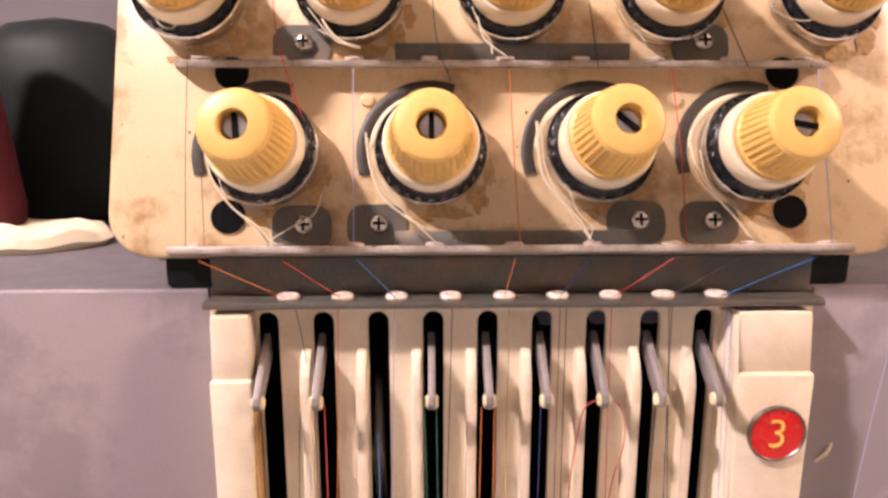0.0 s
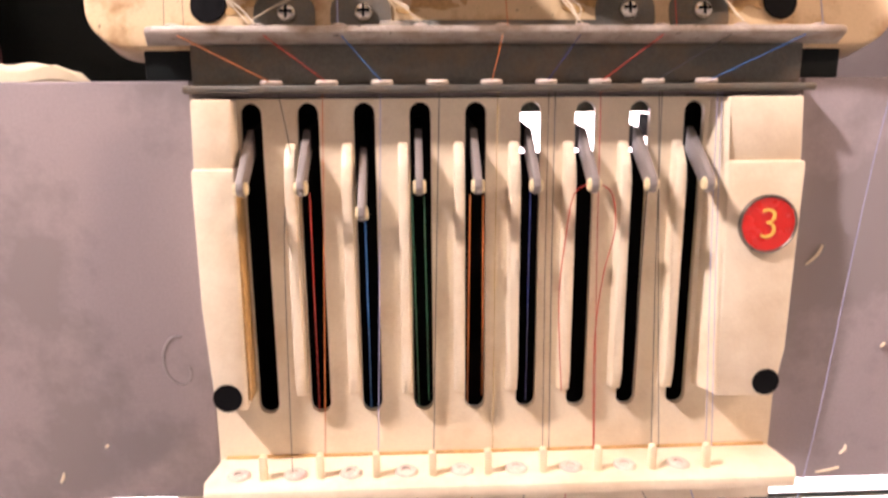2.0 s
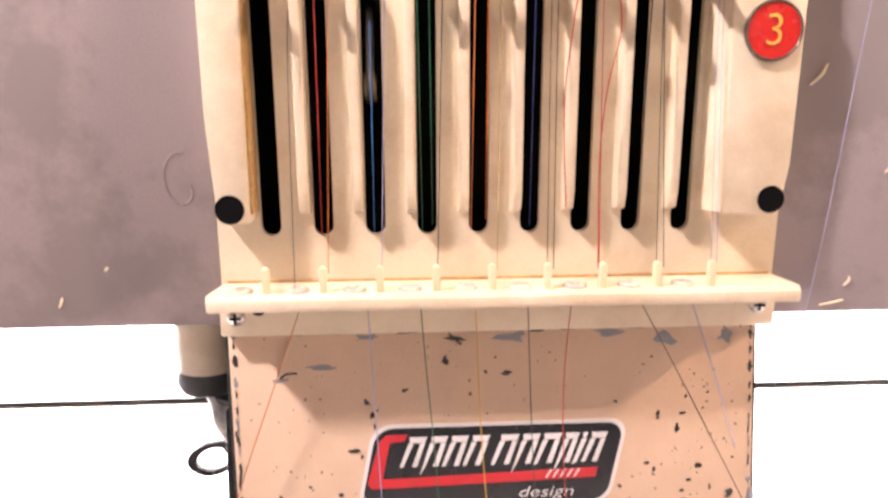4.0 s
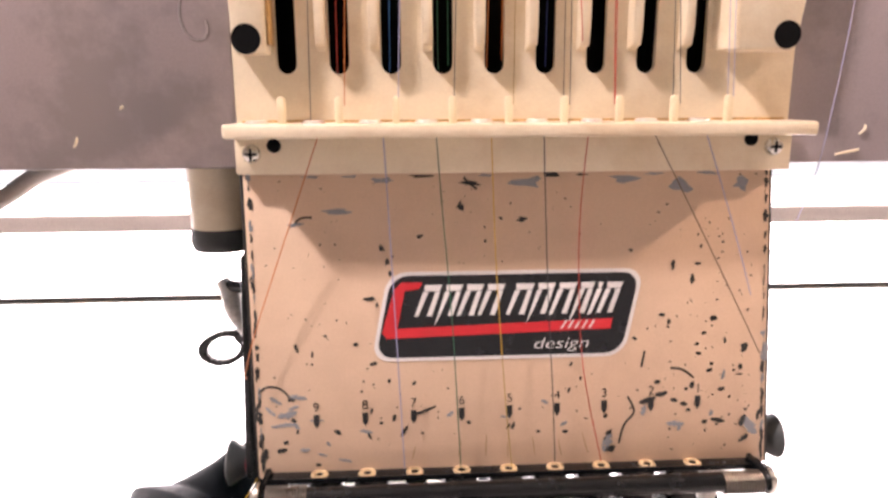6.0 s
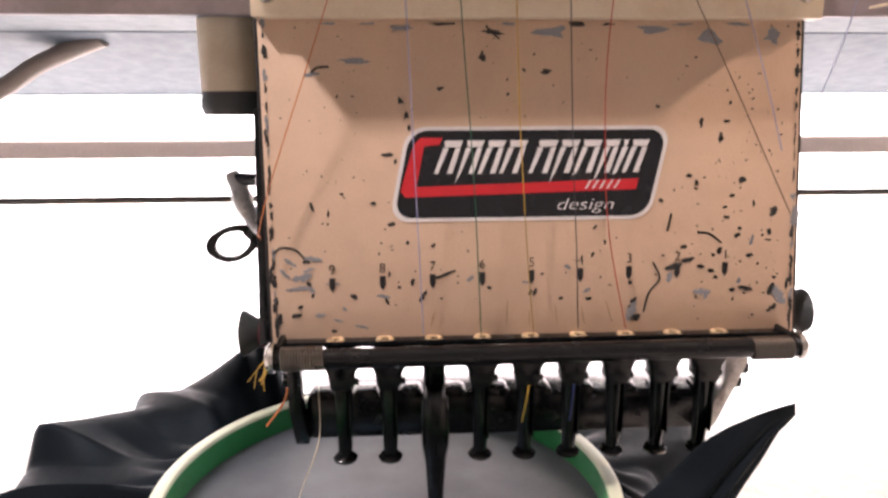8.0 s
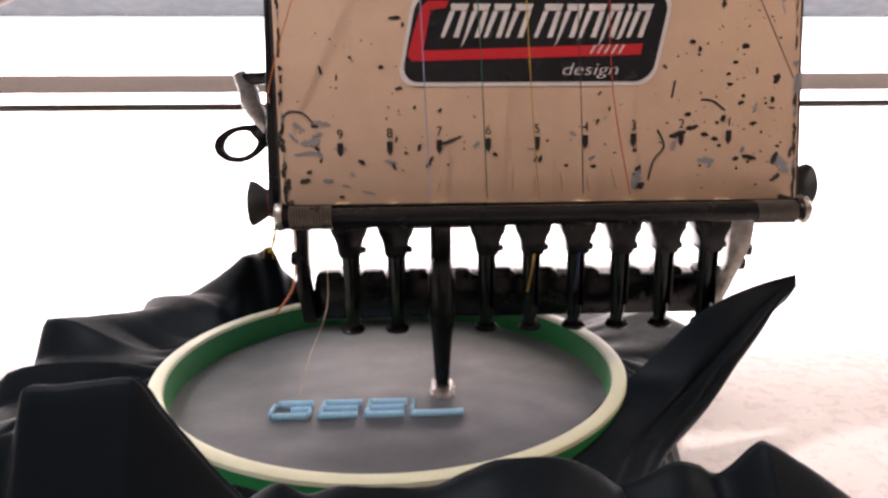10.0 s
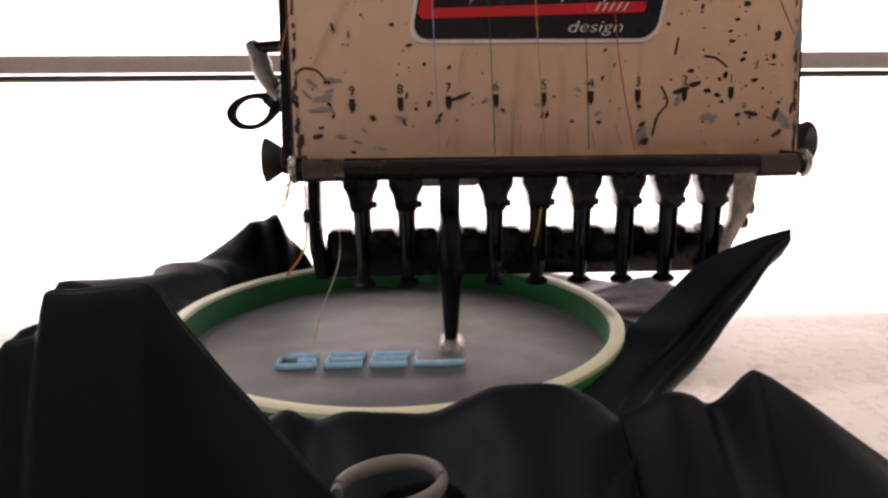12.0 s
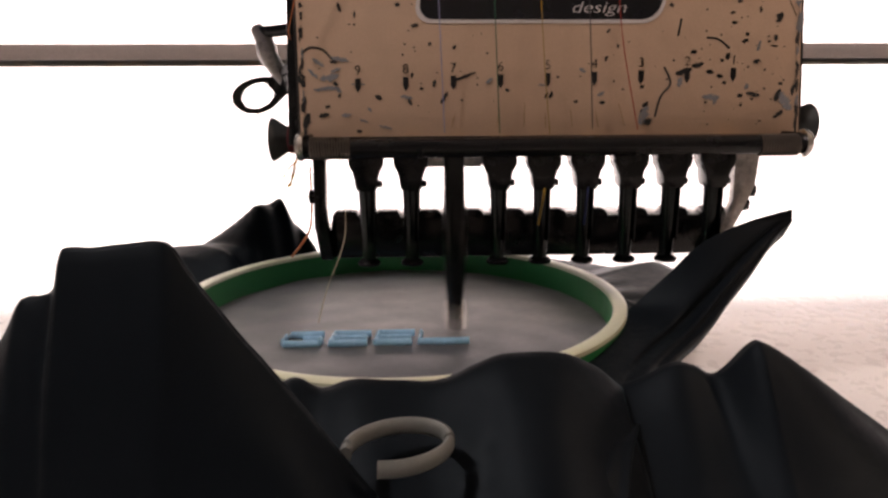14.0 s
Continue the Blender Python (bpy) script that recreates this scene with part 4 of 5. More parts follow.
# ---- presser bar with springs below the face plate ----
def presser_bar():
    b = thing("presser_bar", "black round presser bar with coil springs and chrome ends", "machine part")
    part("guide_strip", box(-0.1085, 0.1085, -0.0086, 0.0010, 0.0541, 0.0555, 0.0003), BLACK, b)
    part("lip", box(-0.1085, 0.1085, -0.0094, -0.0084, 0.0541, 0.0566, 0.0003), BLACK, b)
    for i in range(9):
        part("eyelet", lathe([(0.0017, 0), (0.0036, 0), (0.0040, 0.0008), (0.0034, 0.0016), (0.0021, 0.0016), (0.0016, 0.0008)], 18, at(-0.0855 + 0.0204 * i, -0.0045, 0.0545)), AGED, b, "ivory ceramic eyelet")
    part("rod", tube([(-0.1085, -0.016, 0.0518), (0.1050, -0.016, 0.0528)], 0.0042, 20), BLACK, b, "glossy black rod")
    for x0, x1, n in ((-0.1060, -0.0890, 15), (0.0860, 0.1030, 14)):
        pts = []
        for k in range(n * 10 + 1):
            a = 2 * math.pi * k / 10
            pts.append((x0 + (x1 - x0) * k / (n * 10), -0.016 + 0.0046 * math.cos(a), 0.0523 + 0.0046 * math.sin(a)))
        part("spring", tube(pts, 0.00048, 5, 1), SPRING, b, "fine coil spring")
    for x, s in ((-0.1085, -1), (0.1050, 1)):
        part("end_cap", lathe([(0.0, 0), (0.0058, 0), (0.0062, 0.0008), (0.0060, 0.0020), (0.0048, 0.0032), (0.0, 0.0036)], 24, at(x, -0.016, 0.0530) @ pose(0, 0, 0, 0, 90 * s)), CHROME, b, "chrome end cap")
    for x in (-0.1075, 0.1045):
        part("side_arm", box(x - 0.0012, x + 0.0012, -0.014, 0.012, 0.0490, 0.0575, 0.0008), BLACK, b)


presser_bar()


# ---- needle bars ----
NEEDLE_Y = 0.002


def needle_x(i):
    return -0.0838 + 0.0199 * i


def needle_bar(i):
    n = thing("needle_bar", "black oiled needle bar with clamp and presser foot", "needle bar", at(needle_x(i), NEEDLE_Y, 0.002), "needle bars")
    half = [(0.0058, 0.0520), (0.0060, 0.0478), (0.0074, 0.0462), (0.0079, 0.0435), (0.0076, 0.0408), (0.0062, 0.0388), (0.0054, 0.0360), (0.0050, 0.0318), (0.0040, 0.0300)]
    part("clamp", prism(half + [(-x, z) for x, z in half[::-1]], -0.006, 0.006, 0.0010), BLACK, n)
    part("shaft", tube([(0, 0, 0.034), (0.0002, 0, 0.015), (0, 0, -0.002)], lambda t: 0.0043 - 0.0013 * t, 18), OILED, n, "oily dark steel shaft")
    part("edge_plate", box(0.0026, 0.0033, -0.0048, 0.001, 0.006, 0.0325), OILED, n)
    part("presser_foot", lathe([(0.0017, -0.0052), (0.0050, -0.0048), (0.0054, -0.0036), (0.0040, -0.0022), (0.0016, -0.0018)], 20), BLACK, n)
    part("clamp_screw", lathe([(0.0, 0), (0.0016, 0), (0.0016, 0.0022), (0, 0.0026)], 12, at(0.0048, -0.002, 0.033) @ ALONG_X), BLACK, n)
    return n


for i in (0, 1, 3, 4, 5, 6, 7, 8):
    needle_bar(i)


def active_needle():
    n = thing("needle_bar", "black needle bar lowered onto the cloth, stitching", "needle bar", at(needle_x(2), NEEDLE_Y, 0), "needle bars")
    part("shaft", box(-0.0048, 0.0048, 0.0048, 0.0100, 0.012, 0.095, 0.0012), BLACK, n)
    part("guide_block", box(-0.0046, 0.0046, -0.004, 0.0055, 0.010, 0.026, 0.0012), BLACK, n)
    part("clamp", tube([(0, 0, 0.022), (0, 0, 0.006), (0, 0, -0.006)], lambda t: 0.0056 + 0.0012 * math.sin(t * 3.1) - 0.001 * t, 16), BLACK, n)
    part("foot_stem", tube([(0, 0, -0.004), (0, 0, -0.018), (0, 0, -0.033)], lambda t: 0.0050 - 0.0020 * t, 14), BLACK, n)
    part("presser_foot", lathe([(0.0020, -0.0365), (0.0058, -0.0361), (0.0062, -0.0345), (0.0050, -0.0327), (0.0022, -0.0323)], 24), CHROME, n, "bright ring foot")
    part("needle", tube([(0, 0, -0.030), (0, 0, -0.0385)], 0.0005, 8), CHROME, n)
    return n


ACTIVE = active_needle()


def needle_rear():
    r = thing("presser_foot_rail", "dark rail with rounded lugs behind the needles", "machine part")
    part("rail", box(-0.104, 0.092, 0.026, 0.056, -0.0060, 0.0150, 0.003), BLACK, r)
    part("cross_bar", box(-0.062, -0.030, 0.016, 0.024, 0.0405, 0.0475, 0.0015), PALE_STEEL, r, "short pale cross bar")
    for i in range(10):
        x = -0.0965 + 0.0207 * i
        part("lug", prism(rounded(x - 0.0066, x + 0.0066, 0.008, 0.0180, 0.003, 4), 0.027, 0.038, 0.001), BLACK, r)
    part("side_bracket", prism([(-0.1105, 0.050), (-0.1040, 0.050), (-0.1050, 0.015), (-0.1020, -0.005), (-0.1085, -0.005), (-0.1110, 0.012)], 0.020, 0.030, 0.001), BLACK, r)
    part("side_bracket", prism([(0.0935, 0.052), (0.1050, 0.052), (0.1062, 0.044), (0.1052, 0.030), (0.1012, 0.020), (0.0925, 0.000), (0.0865, -0.008), (0.0830, -0.004), (0.0890, 0.008), (0.0945, 0.022), (0.0940, 0.036)], 0.020, 0.026, 0.001), PALE_STEEL, r, "pale cast bracket")
    for x, z in ((-0.1100, 0.026), (0.1032, 0.027), (0.1005, 0.020)):
        part("bolt", lathe([(0, 0), (0.0034, 0), (0.0034, 0.003), (0.0022, 0.0036), (0, 0.0036)], 12, at(x, 0.024, z) @ pose(0, 0, 0, 0, -90 if x < 0 else 90)), BLACK, r)


needle_rear()


def trim_lever():
    a_thing = thing("ring_lever", "dark flat lever with a round finger hole beside the head", "lever")
    bm = bmesh.new()
    loops = []
    for depth in (-0.0016, 0.0016):
        inner, outer = [], []
        for k in range(40):
            a = 2 * math.pi * k / 40
            reach = 0.0128 + 0.0060 * max(0.0, math.cos(a - radians(20))) ** 6 + 0.0014 * max(0.0, math.cos(a - radians(165))) ** 4
            inner.append(bm.verts.new((-0.1520 + 0.0094 * math.cos(a), 0.105 + depth, 0.0735 + 0.0070 * math.sin(a) + 0.0018 * math.cos(a))))
            outer.append(bm.verts.new((-0.1520 + reach * 1.06 * math.cos(a), 0.105 + depth, 0.0735 + reach * 0.80 * math.sin(a) + 0.0022 * math.cos(a))))
        loops += [inner, outer]
    for a, b in ((0, 1), (2, 3), (0, 2), (1, 3)):
        for k in range(40):
            bm.faces.new((loops[a][k], loops[a][(k + 1) % 40], loops[b][(k + 1) % 40], loops[b][k]))
    part("ring", bm, BLACK, a_thing)
    part("arm", tube([(-0.1420, 0.105, 0.0765), (-0.1340, 0.098, 0.084), (-0.112, 0.060, 0.092)], 0.0058, 8, 4, 0.5), BLACK, a_thing)
    part("link", tube([(-0.1520, 0.112, 0.1115), (-0.1470, 0.108, 0.103), (-0.1440, 0.105, 0.094), (-0.1350, 0.10, 0.082)], lambda t: 0.0062 - 0.0022 * abs(2 * t - 1), 10, 4), PALE_STEEL, a_thing, "pale worn steel link")
    part("peg", tube([(-0.1520, 0.112, 0.1090), (-0.118, 0.09, 0.1100)], 0.0035, 10), BLACK, a_thing)


trim_lever()


# ---- hoop, cloth and stitching ----
HOOP = (-0.0655, 0.013)
RIM_TOP = -0.020
FABRIC = -0.0345


def hoop():
    h = thing("embroidery_hoop", "green embroidery hoop with a pale top rim", "hoop", at(HOOP[0], HOOP[1], 0))
    part("rim", lathe([(0.1005, RIM_TOP - 0.002), (0.1002, FABRIC - 0.004), (0.1068, FABRIC - 0.004), (0.1070, RIM_TOP - 0.002)], 96), HOOP_GREEN, h)
    part("top_edge", lathe([(0.1005, RIM_TOP - 0.0022), (0.1010, RIM_TOP - 0.0004), (0.1020, RIM_TOP), (0.1060, RIM_TOP), (0.1069, RIM_TOP - 0.0005), (0.1071, RIM_TOP - 0.0022)], 96), HOOP_PALE, h, "pale plastic rim edge")
    return h


HOOP_OB = hoop()


def letter(name, strokes, x, parent):
    bms = []
    for s in strokes:
        bms.append(tube([(x + u * 0.0165 + v * 0.0012, -0.0185 + v * 0.0120, FABRIC + 0.0007) for u, v in s], 0.0021, 8, 1, 0.45))
    part(name, merge(*bms), STITCH, parent)


def stitching():
    s = thing("embroidery", "blue satin-stitched letters on dark cloth", "embroidery", at(0, 0, 0))
    letter("letter_g", [[(1, 1), (0.1, 1)], [(0.1, 1), (0, 0.8), (0, 0.2), (0.1, 0)], [(0.1, 0), (1, 0)], [(1, 0), (1, 0.45)], [(1, 0.48), (0.5, 0.48)]], -0.1180, s)
    for x in (-0.0965, -0.0765):
        letter("letter_e", [[(1, 1), (0, 1)], [(0, 1), (0, 0)], [(0, 0.5), (0.95, 0.5)], [(0, 0), (1, 0)]], x, s)
    letter("letter_l", [[(0, 1), (0, 0)], [(0, 0), (1, 0)], [(1, 0), (1.35, 0.05)]], -0.0568, s)
    return s


STITCHING = stitching()


def hooped_cloth():
    g = thing("hooped_cloth", "stretched dark jersey inside the hoop", "cloth", at(HOOP[0], HOOP[1], 0))
    bm = lathe([(0.1012 * k / 40, FABRIC - 0.0002) for k in range(40, -1, -1)], 90)
    for v in bm.verts:
        v.co.z += 0.0005 * noise.noise(v.co * 60)
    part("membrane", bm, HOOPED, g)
    return g


MEMBRANE = hooped_cloth()


def skirt():
    """The shirt gathered round the hoop, by angle: radius and height of its middle, outer line and hem."""
    rows = ((0, .116, -.033, .126, -.042, .134), (12, .119, -.032, .140, -.040, .150), (18, .122, -.031, .176, -.036, .184), (22, .122, -.030, .186, -.033, .192), (28, .122, -.030, .180, -.028, .190), (36, .122, -.034, .170, -.036, .182),
            (60, .122, -.036, .155, -.036, .180), (100, .122, -.036, .150, -.044, .170), (116, .116, -.026, .140, -.034, .165), (126, .119, .004, .136, .004, .160), (134, .120, .007, .140, -.004, .165),
            (141, .122, -.013, .170, -.021, .195), (145, .130, -.013, .185, -.021, .200), (149, .135, -.018, .170, -.022, .200), (153, .132, -.029, .175, -.0205, .198), (158, .135, -.034, .184, -.019, .200),
            (162, .140, -.030, .198, -.0175, .204), (165.5, .138, -.031, .194, -.035, .202), (171, .135, -.035, .188, -.037, .200), (176.5, .130, -.024, .184, -.0285, .200), (179.5, .130, -.034, .182, -.041, .200),
            (187, .130, -.035, .180, -.040, .200), (192, .128, -.026, .160, -.031, .200), (196, .128, -.037, .165, -.044, .200), (206, .128, -.033, .180, -.034, .200), (214, .126, -.037, .170, -.042, .195),
            (230, .122, -.030, .150, -.030, .190), (260, .116, -.030, .128, -.034, .160), (290, .116, -.031, .128, -.036, .150), (330, .116, -.032, .126, -.040, .134), (360, .116, -.033, .126, -.042, .134))
    c = thing("shirt", "black jersey shirt gathered in folds round the hoop", "cloth", at(HOOP[0], HOOP[1], 0))
    ang, r1, z1, r2, z2, r3 = (np.array(col, float) for col in zip(*rows))
    bm = bmesh.new()
    n = 720
    grid = []
    for k in range(n):
        a = 360 * k / n
        ma, mz, oa, oz, ha = (float(np.interp(a, ang, col)) for col in (r1, z1, r2, z2, r3))
        knots = [(0.1066, -0.0265), (0.1085, -0.0275), (ma, mz), (oa, oz), (ha, -0.0640)]
        line = spline([(r, 0, z) for r, z in knots], 6)[2:]
        col = []
        for j, p in enumerate(line):
            pinch = max(0.0, 1 - (p.x - 0.1066) / 0.030)
            fold = math.sin(radians(a) * 52 + 2.5 * noise.noise((a * 0.06, p.x * 9, 0))) * 0.0032 * pinch * (0.4 + abs(noise.noise((a * 0.11, 3.0, p.x * 20))) * 1.6) * min(1.0, (p.x - 0.1066) / 0.003)
            fold += 0.0045 * noise.noise((math.cos(radians(a)) * 4.5, math.sin(radians(a)) * 4.5, p.x * 14)) * min(1.0, max(0.0, (p.x - 0.112) / 0.02)) * (1 - j / len(line))
            col.append(bm.verts.new((p.x * math.cos(radians(a)), p.x * math.sin(radians(a)), p.z + fold)))
        grid.append(col)
    for k in range(n):
        a, b = grid[k], grid[(k + 1) % n]
        for j in range(len(a) - 1):
            bm.faces.new((a[j], b[j], b[j + 1], a[j + 1]))
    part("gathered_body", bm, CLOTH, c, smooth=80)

    def fold(name, lines, **kw):
        part(name, loft([[(x - HOOP[0], y - HOOP[1], z) for x, y, z in l] for l in lines], **kw), CLOTH, c, smooth=80)
    def back(line, dy, dz):
        return [(x, y + dy, z + dz) for x, y, z in line]
    # sleeve standing up beside the hoop
    edge = [(0.1145, -0.006, 0.0220), (0.0935, -0.009, 0.0172), (0.0715, -0.014, 0.0090), (0.0525, -0.018, -0.0070), (0.0345, -0.022, -0.0215), (0.0105, -0.050, -0.0245), (-0.0135, -0.090, -0.0290), (-0.0335, -0.140, -0.0270), (-0.0400, -0.172, -0.0610)]
    border = [(0.1150, -0.006, 0.0170), (0.1075, -0.008, 0.0110), (0.0965, -0.014, -0.0010), (0.0845, -0.022, -0.0100), (0.0665, -0.036, -0.0230), (0.0385, -0.064, -0.0290), (0.0185, -0.100, -0.0280), (0.0005, -0.140, -0.0270), (-0.0080, -0.172, -0.0610)]

    def between(u, lift):
        return [((1 - u) * a[0] + u * b[0], (1 - u) * a[1] + u * b[1] - lift * math.sin(math.pi * k / 8), (1 - u) * a[2] + u * b[2] + 0.5 * lift * math.sin(math.pi * k / 8)) for k, (a, b) in enumerate(zip(edge, border))]
    fold("sleeve", [back(edge, 0.004, -0.010), back(edge, 0.001, -0.001), edge, between(0.30, 0.0030), between(0.55, 0.0045), between(0.68, 0.0010), between(0.80, 0.0040), between(0.90, 0.0010), border, back(border, 0.006, -0.008)], wrinkle=0.0002, scale=30)
    # near folds in front of the hoop
    ridge = [(-0.112, -0.106, -0.022), (-0.0982, -0.108, -0.0120), (-0.0877, -0.110, -0.0141), (-0.0736, -0.112, -0.0102), (-0.0531, -0.112, -0.0108), (-0.0324, -0.112, -0.0033), (-0.0185, -0.112, -0.0026), (-0.0057, -0.110, -0.0072), (0.008, -0.106, -0.018)]
    fold("front_fold", [back(ridge, 0.012, -0.014), back(ridge, 0.004, -0.003), ridge, back(ridge, -0.010, -0.004), back(ridge, -0.040, -0.026), [(x, -0.190, -0.0635) for x, y, z in ridge]], wrinkle=0.0015, scale=42, seed=3.0)
    crest = [(-0.1640, -0.150, 0.008), (-0.1560, -0.150, 0.0190), (-0.1508, -0.150, 0.0278), (-0.1465, -0.150, 0.0288), (-0.1428, -0.150, 0.0306), (-0.1406, -0.150, 0.0372), (-0.1385, -0.150, 0.0400), (-0.1325, -0.150, 0.0400), (-0.1255, -0.150, 0.0407), (-0.1178, -0.150, 0.0414), (-0.1147, -0.150, 0.0393), (-0.1115, -0.150, 0.0335), (-0.0998, -0.150, 0.0165), (-0.0880, -0.150, 0.0008), (-0.0750, -0.150, -0.0180), (-0.0690, -0.150, -0.0260)]
    fold("left_fold", [back(crest, 0.016, -0.020), back(crest, 0.003, -0.002), crest, back(crest, -0.004, -0.003), [(x, -0.168, z * 0.5 - 0.020) for x, y, z in crest], [(x, -0.185, -0.0635) for x, y, z in crest]], wrinkle=0.0004, scale=45, seed=9.0)
    peak = [(-0.0200, -0.103, -0.0220), (0.0100, -0.103, -0.0180), (0.0240, -0.103, -0.0115), (0.0324, -0.103, -0.0121), (0.0386, -0.105, -0.0140), (0.0471, -0.108, -0.0033), (0.0525, -0.108, -0.0032), (0.0672, -0.110, -0.0130), (0.0941, -0.112, -0.0325), (0.1150, -0.113, -0.0500)]
    fold("right_fold", [back(peak, 0.012, -0.014), back(peak, 0.003, -0.002), peak, back(peak, -0.006, -0.003), [(x, y - 0.030, 0.25 * z - 0.034) for x, y, z in peak], [(x, -0.175, -0.0635) for x, y, z in peak]], wrinkle=0.0005, scale=40, seed=5.0)
    return c


SHIRT = skirt()


def drawcord_ring():
    r = thing("grommet_ring", "pale grey rubber ring lying on the shirt", "ring", at(-0.0635, -0.1450, -0.0150) @ pose(0, 0, 0, 8, 0, 20))
    part("band", tube([(0.0140 * math.cos(radians(d)), 0.0088 * math.sin(radians(d)), 0) for d in range(-125, 176, 20)], 0.0026, 10, 3, 0.6), RING_GREY, r)
    return r


CORD = drawcord_ring()


# ---- threads ----
COLOURS = {"orange": (0.75, 0.22, 0.06), "lilac": (0.34, 0.35, 0.56), "green": (0.02, 0.14, 0.07), "yellow": (0.80, 0.48, 0.06), "ochre": (0.55, 0.36, 0.10),
           "black": (0.03, 0.03, 0.035), "red": (0.60, 0.05, 0.03), "brown": (0.16, 0.09, 0.05), "blue": (0.04, 0.20, 0.55), "navy": (0.02, 0.04, 0.20), "wire": (0.72, 0.62, 0.46)}


def thread(colour, points, r=0.00022, place=None, name="thread"):
    t = thing(name, "fine " + colour + " sewing thread under light tension" if name == "thread" else "thin pale spring wire beside a tensioner", name, place, "threads on the machine head" if name == "thread" else "")
    part("strand", tube(points, r, 6, 5), thread_mat(colour, tuple(c * (1.0 if colour in ("wire", "lilac") else 0.75) for c in COLOURS[colour])), t)
    return t


# from the lower guide down the face plate
def down(colour, y, *xz):
    thread(colour, [(x, y, z) for x, z in xz])


down("orange", -0.005, (-0.0795, 0.2001), (-0.0925, 0.1645), (-0.1085, 0.1207), (-0.1145, 0.100))
down("lilac", -0.006, (-0.0550, 0.2002), (-0.0537, 0.1728), (-0.0490, 0.058))
down("green", -0.006, (-0.0346, 0.2003), (-0.0324, 0.1706), (-0.0284, 0.1224), (-0.0249, 0.0576))
down("yellow", -0.006, (-0.0131, 0.1990), (-0.0109, 0.1513), (-0.0077, 0.1083))
down("ochre", -0.006, (-0.0077, 0.1083), (-0.0052, 0.0795), (-0.0027, 0.0571))
down("black", -0.006, (0.0073, 0.2015), (0.0105, 0.1401), (0.0139, 0.0937), (0.0160, 0.0591))
down("red", -0.006, (0.0251, 0.2016), (0.0230, 0.1705), (0.0234, 0.1399), (0.0269, 0.1006), (0.0363, 0.0586))
down("brown", -0.006, (0.0502, 0.2007), (0.0765, 0.1540), (0.1025, 0.1066))
down("lilac", -0.006, (0.0710, 0.2018), (0.0861, 0.1617), (0.0961, 0.1324))
# from the upper guide over the cover to the tabs
for colour, xa, xb, xc in (("black", -0.0241, -0.0258, -0.0276), ("ochre", -0.0031, -0.0042, -0.0046), ("brown", 0.0152, 0.0144, 0.0149), ("black", 0.0175, 0.0168, 0.0174),
                           ("red", 0.0340, 0.0337, 0.0353), ("black", 0.0563, 0.0559, 0.0580), ("black", 0.0552, 0.0568, 0.0610), ("lilac", 0.0767, 0.0767, 0.0799), ("lilac", 0.0783, 0.0787, 0.0822),
                           ("orange", -0.0654, -0.0668, -0.0694), ("lilac", -0.0450, -0.0466, -0.0490)):
    thread(colour, [(xa, 0.002, 0.3480), (xb, -0.003, 0.288), (xc, -0.005, 0.2105)], 0.00016)
thread("black", [(-0.0814, 0.004, 0.3480), (-0.0780, 0.004, 0.325), (-0.0800, 0.004, 0.312), (-0.0812, -0.002, 0.2892), (-0.0824, -0.005, 0.2015)], 0.00014)
# from the take-up beads down the slots
for colour, xa, za, xb, zb in (("red", -0.0704, 0.3130, -0.0730, 0.2228), ("blue", -0.0512, 0.3023, -0.0522, 0.2236), ("green", -0.0344, 0.3114, -0.0329, 0.2240), ("green", -0.0301, 0.3113, -0.0289, 0.2259),
                               ("orange", -0.0137, 0.3117, -0.0134, 0.2247), ("orange", -0.0090, 0.3116, -0.0074, 0.2278), ("navy", 0.0079, 0.3138, 0.0103, 0.2252), ("black", 0.0501, 0.3142, 0.0541, 0.2259)):
    thread(colour, [(xa, -0.006, za), ((xa + xb) / 2, 0.002, (za + zb) / 2), (xb, 0.010, zb)], 0.00022)
thread("red", [(0.0289, -0.008, 0.3156), (0.0233, -0.008, 0.3119), (0.0213, -0.006, 0.2972), (0.0200, -0.003, 0.2711), (0.0222, -0.002, 0.2343)])
thread("red", [(0.0319, -0.008, 0.3155), (0.0368, -0.008, 0.3117), (0.0389, -0.007, 0.2990), (0.0356, -0.005, 0.2796), (0.0339, -0.004, 0.2526), (0.0350, -0.005, 0.2105)])
# fanning from the tension plate into the upper guide
for colour, xa, xb in (("orange", -0.1122, -0.0835), ("red", -0.0836, -0.0640), ("blue", -0.0576, -0.0445), ("orange", -0.0024, -0.0055), ("navy", 0.0245, 0.0145), ("red", 0.0535, 0.0341), ("black", 0.0776, 0.0537), ("blue", 0.1039, 0.0733)):
    thread(colour, [(xa, -0.004, 0.3665), (xb, 0.0, 0.3515)], 0.00019)


def over(colour, *xy, r=0.0002, name="thread"):
    """On the tension plate, in its own plane: steps across and up, 11 mm proud."""
    thread(colour, [(-0.129 + (x - 270) * 0.0002016, -0.0115, 0.0558 - (y - 103) * 0.0002) for x, y in xy], r, TENSION, name)


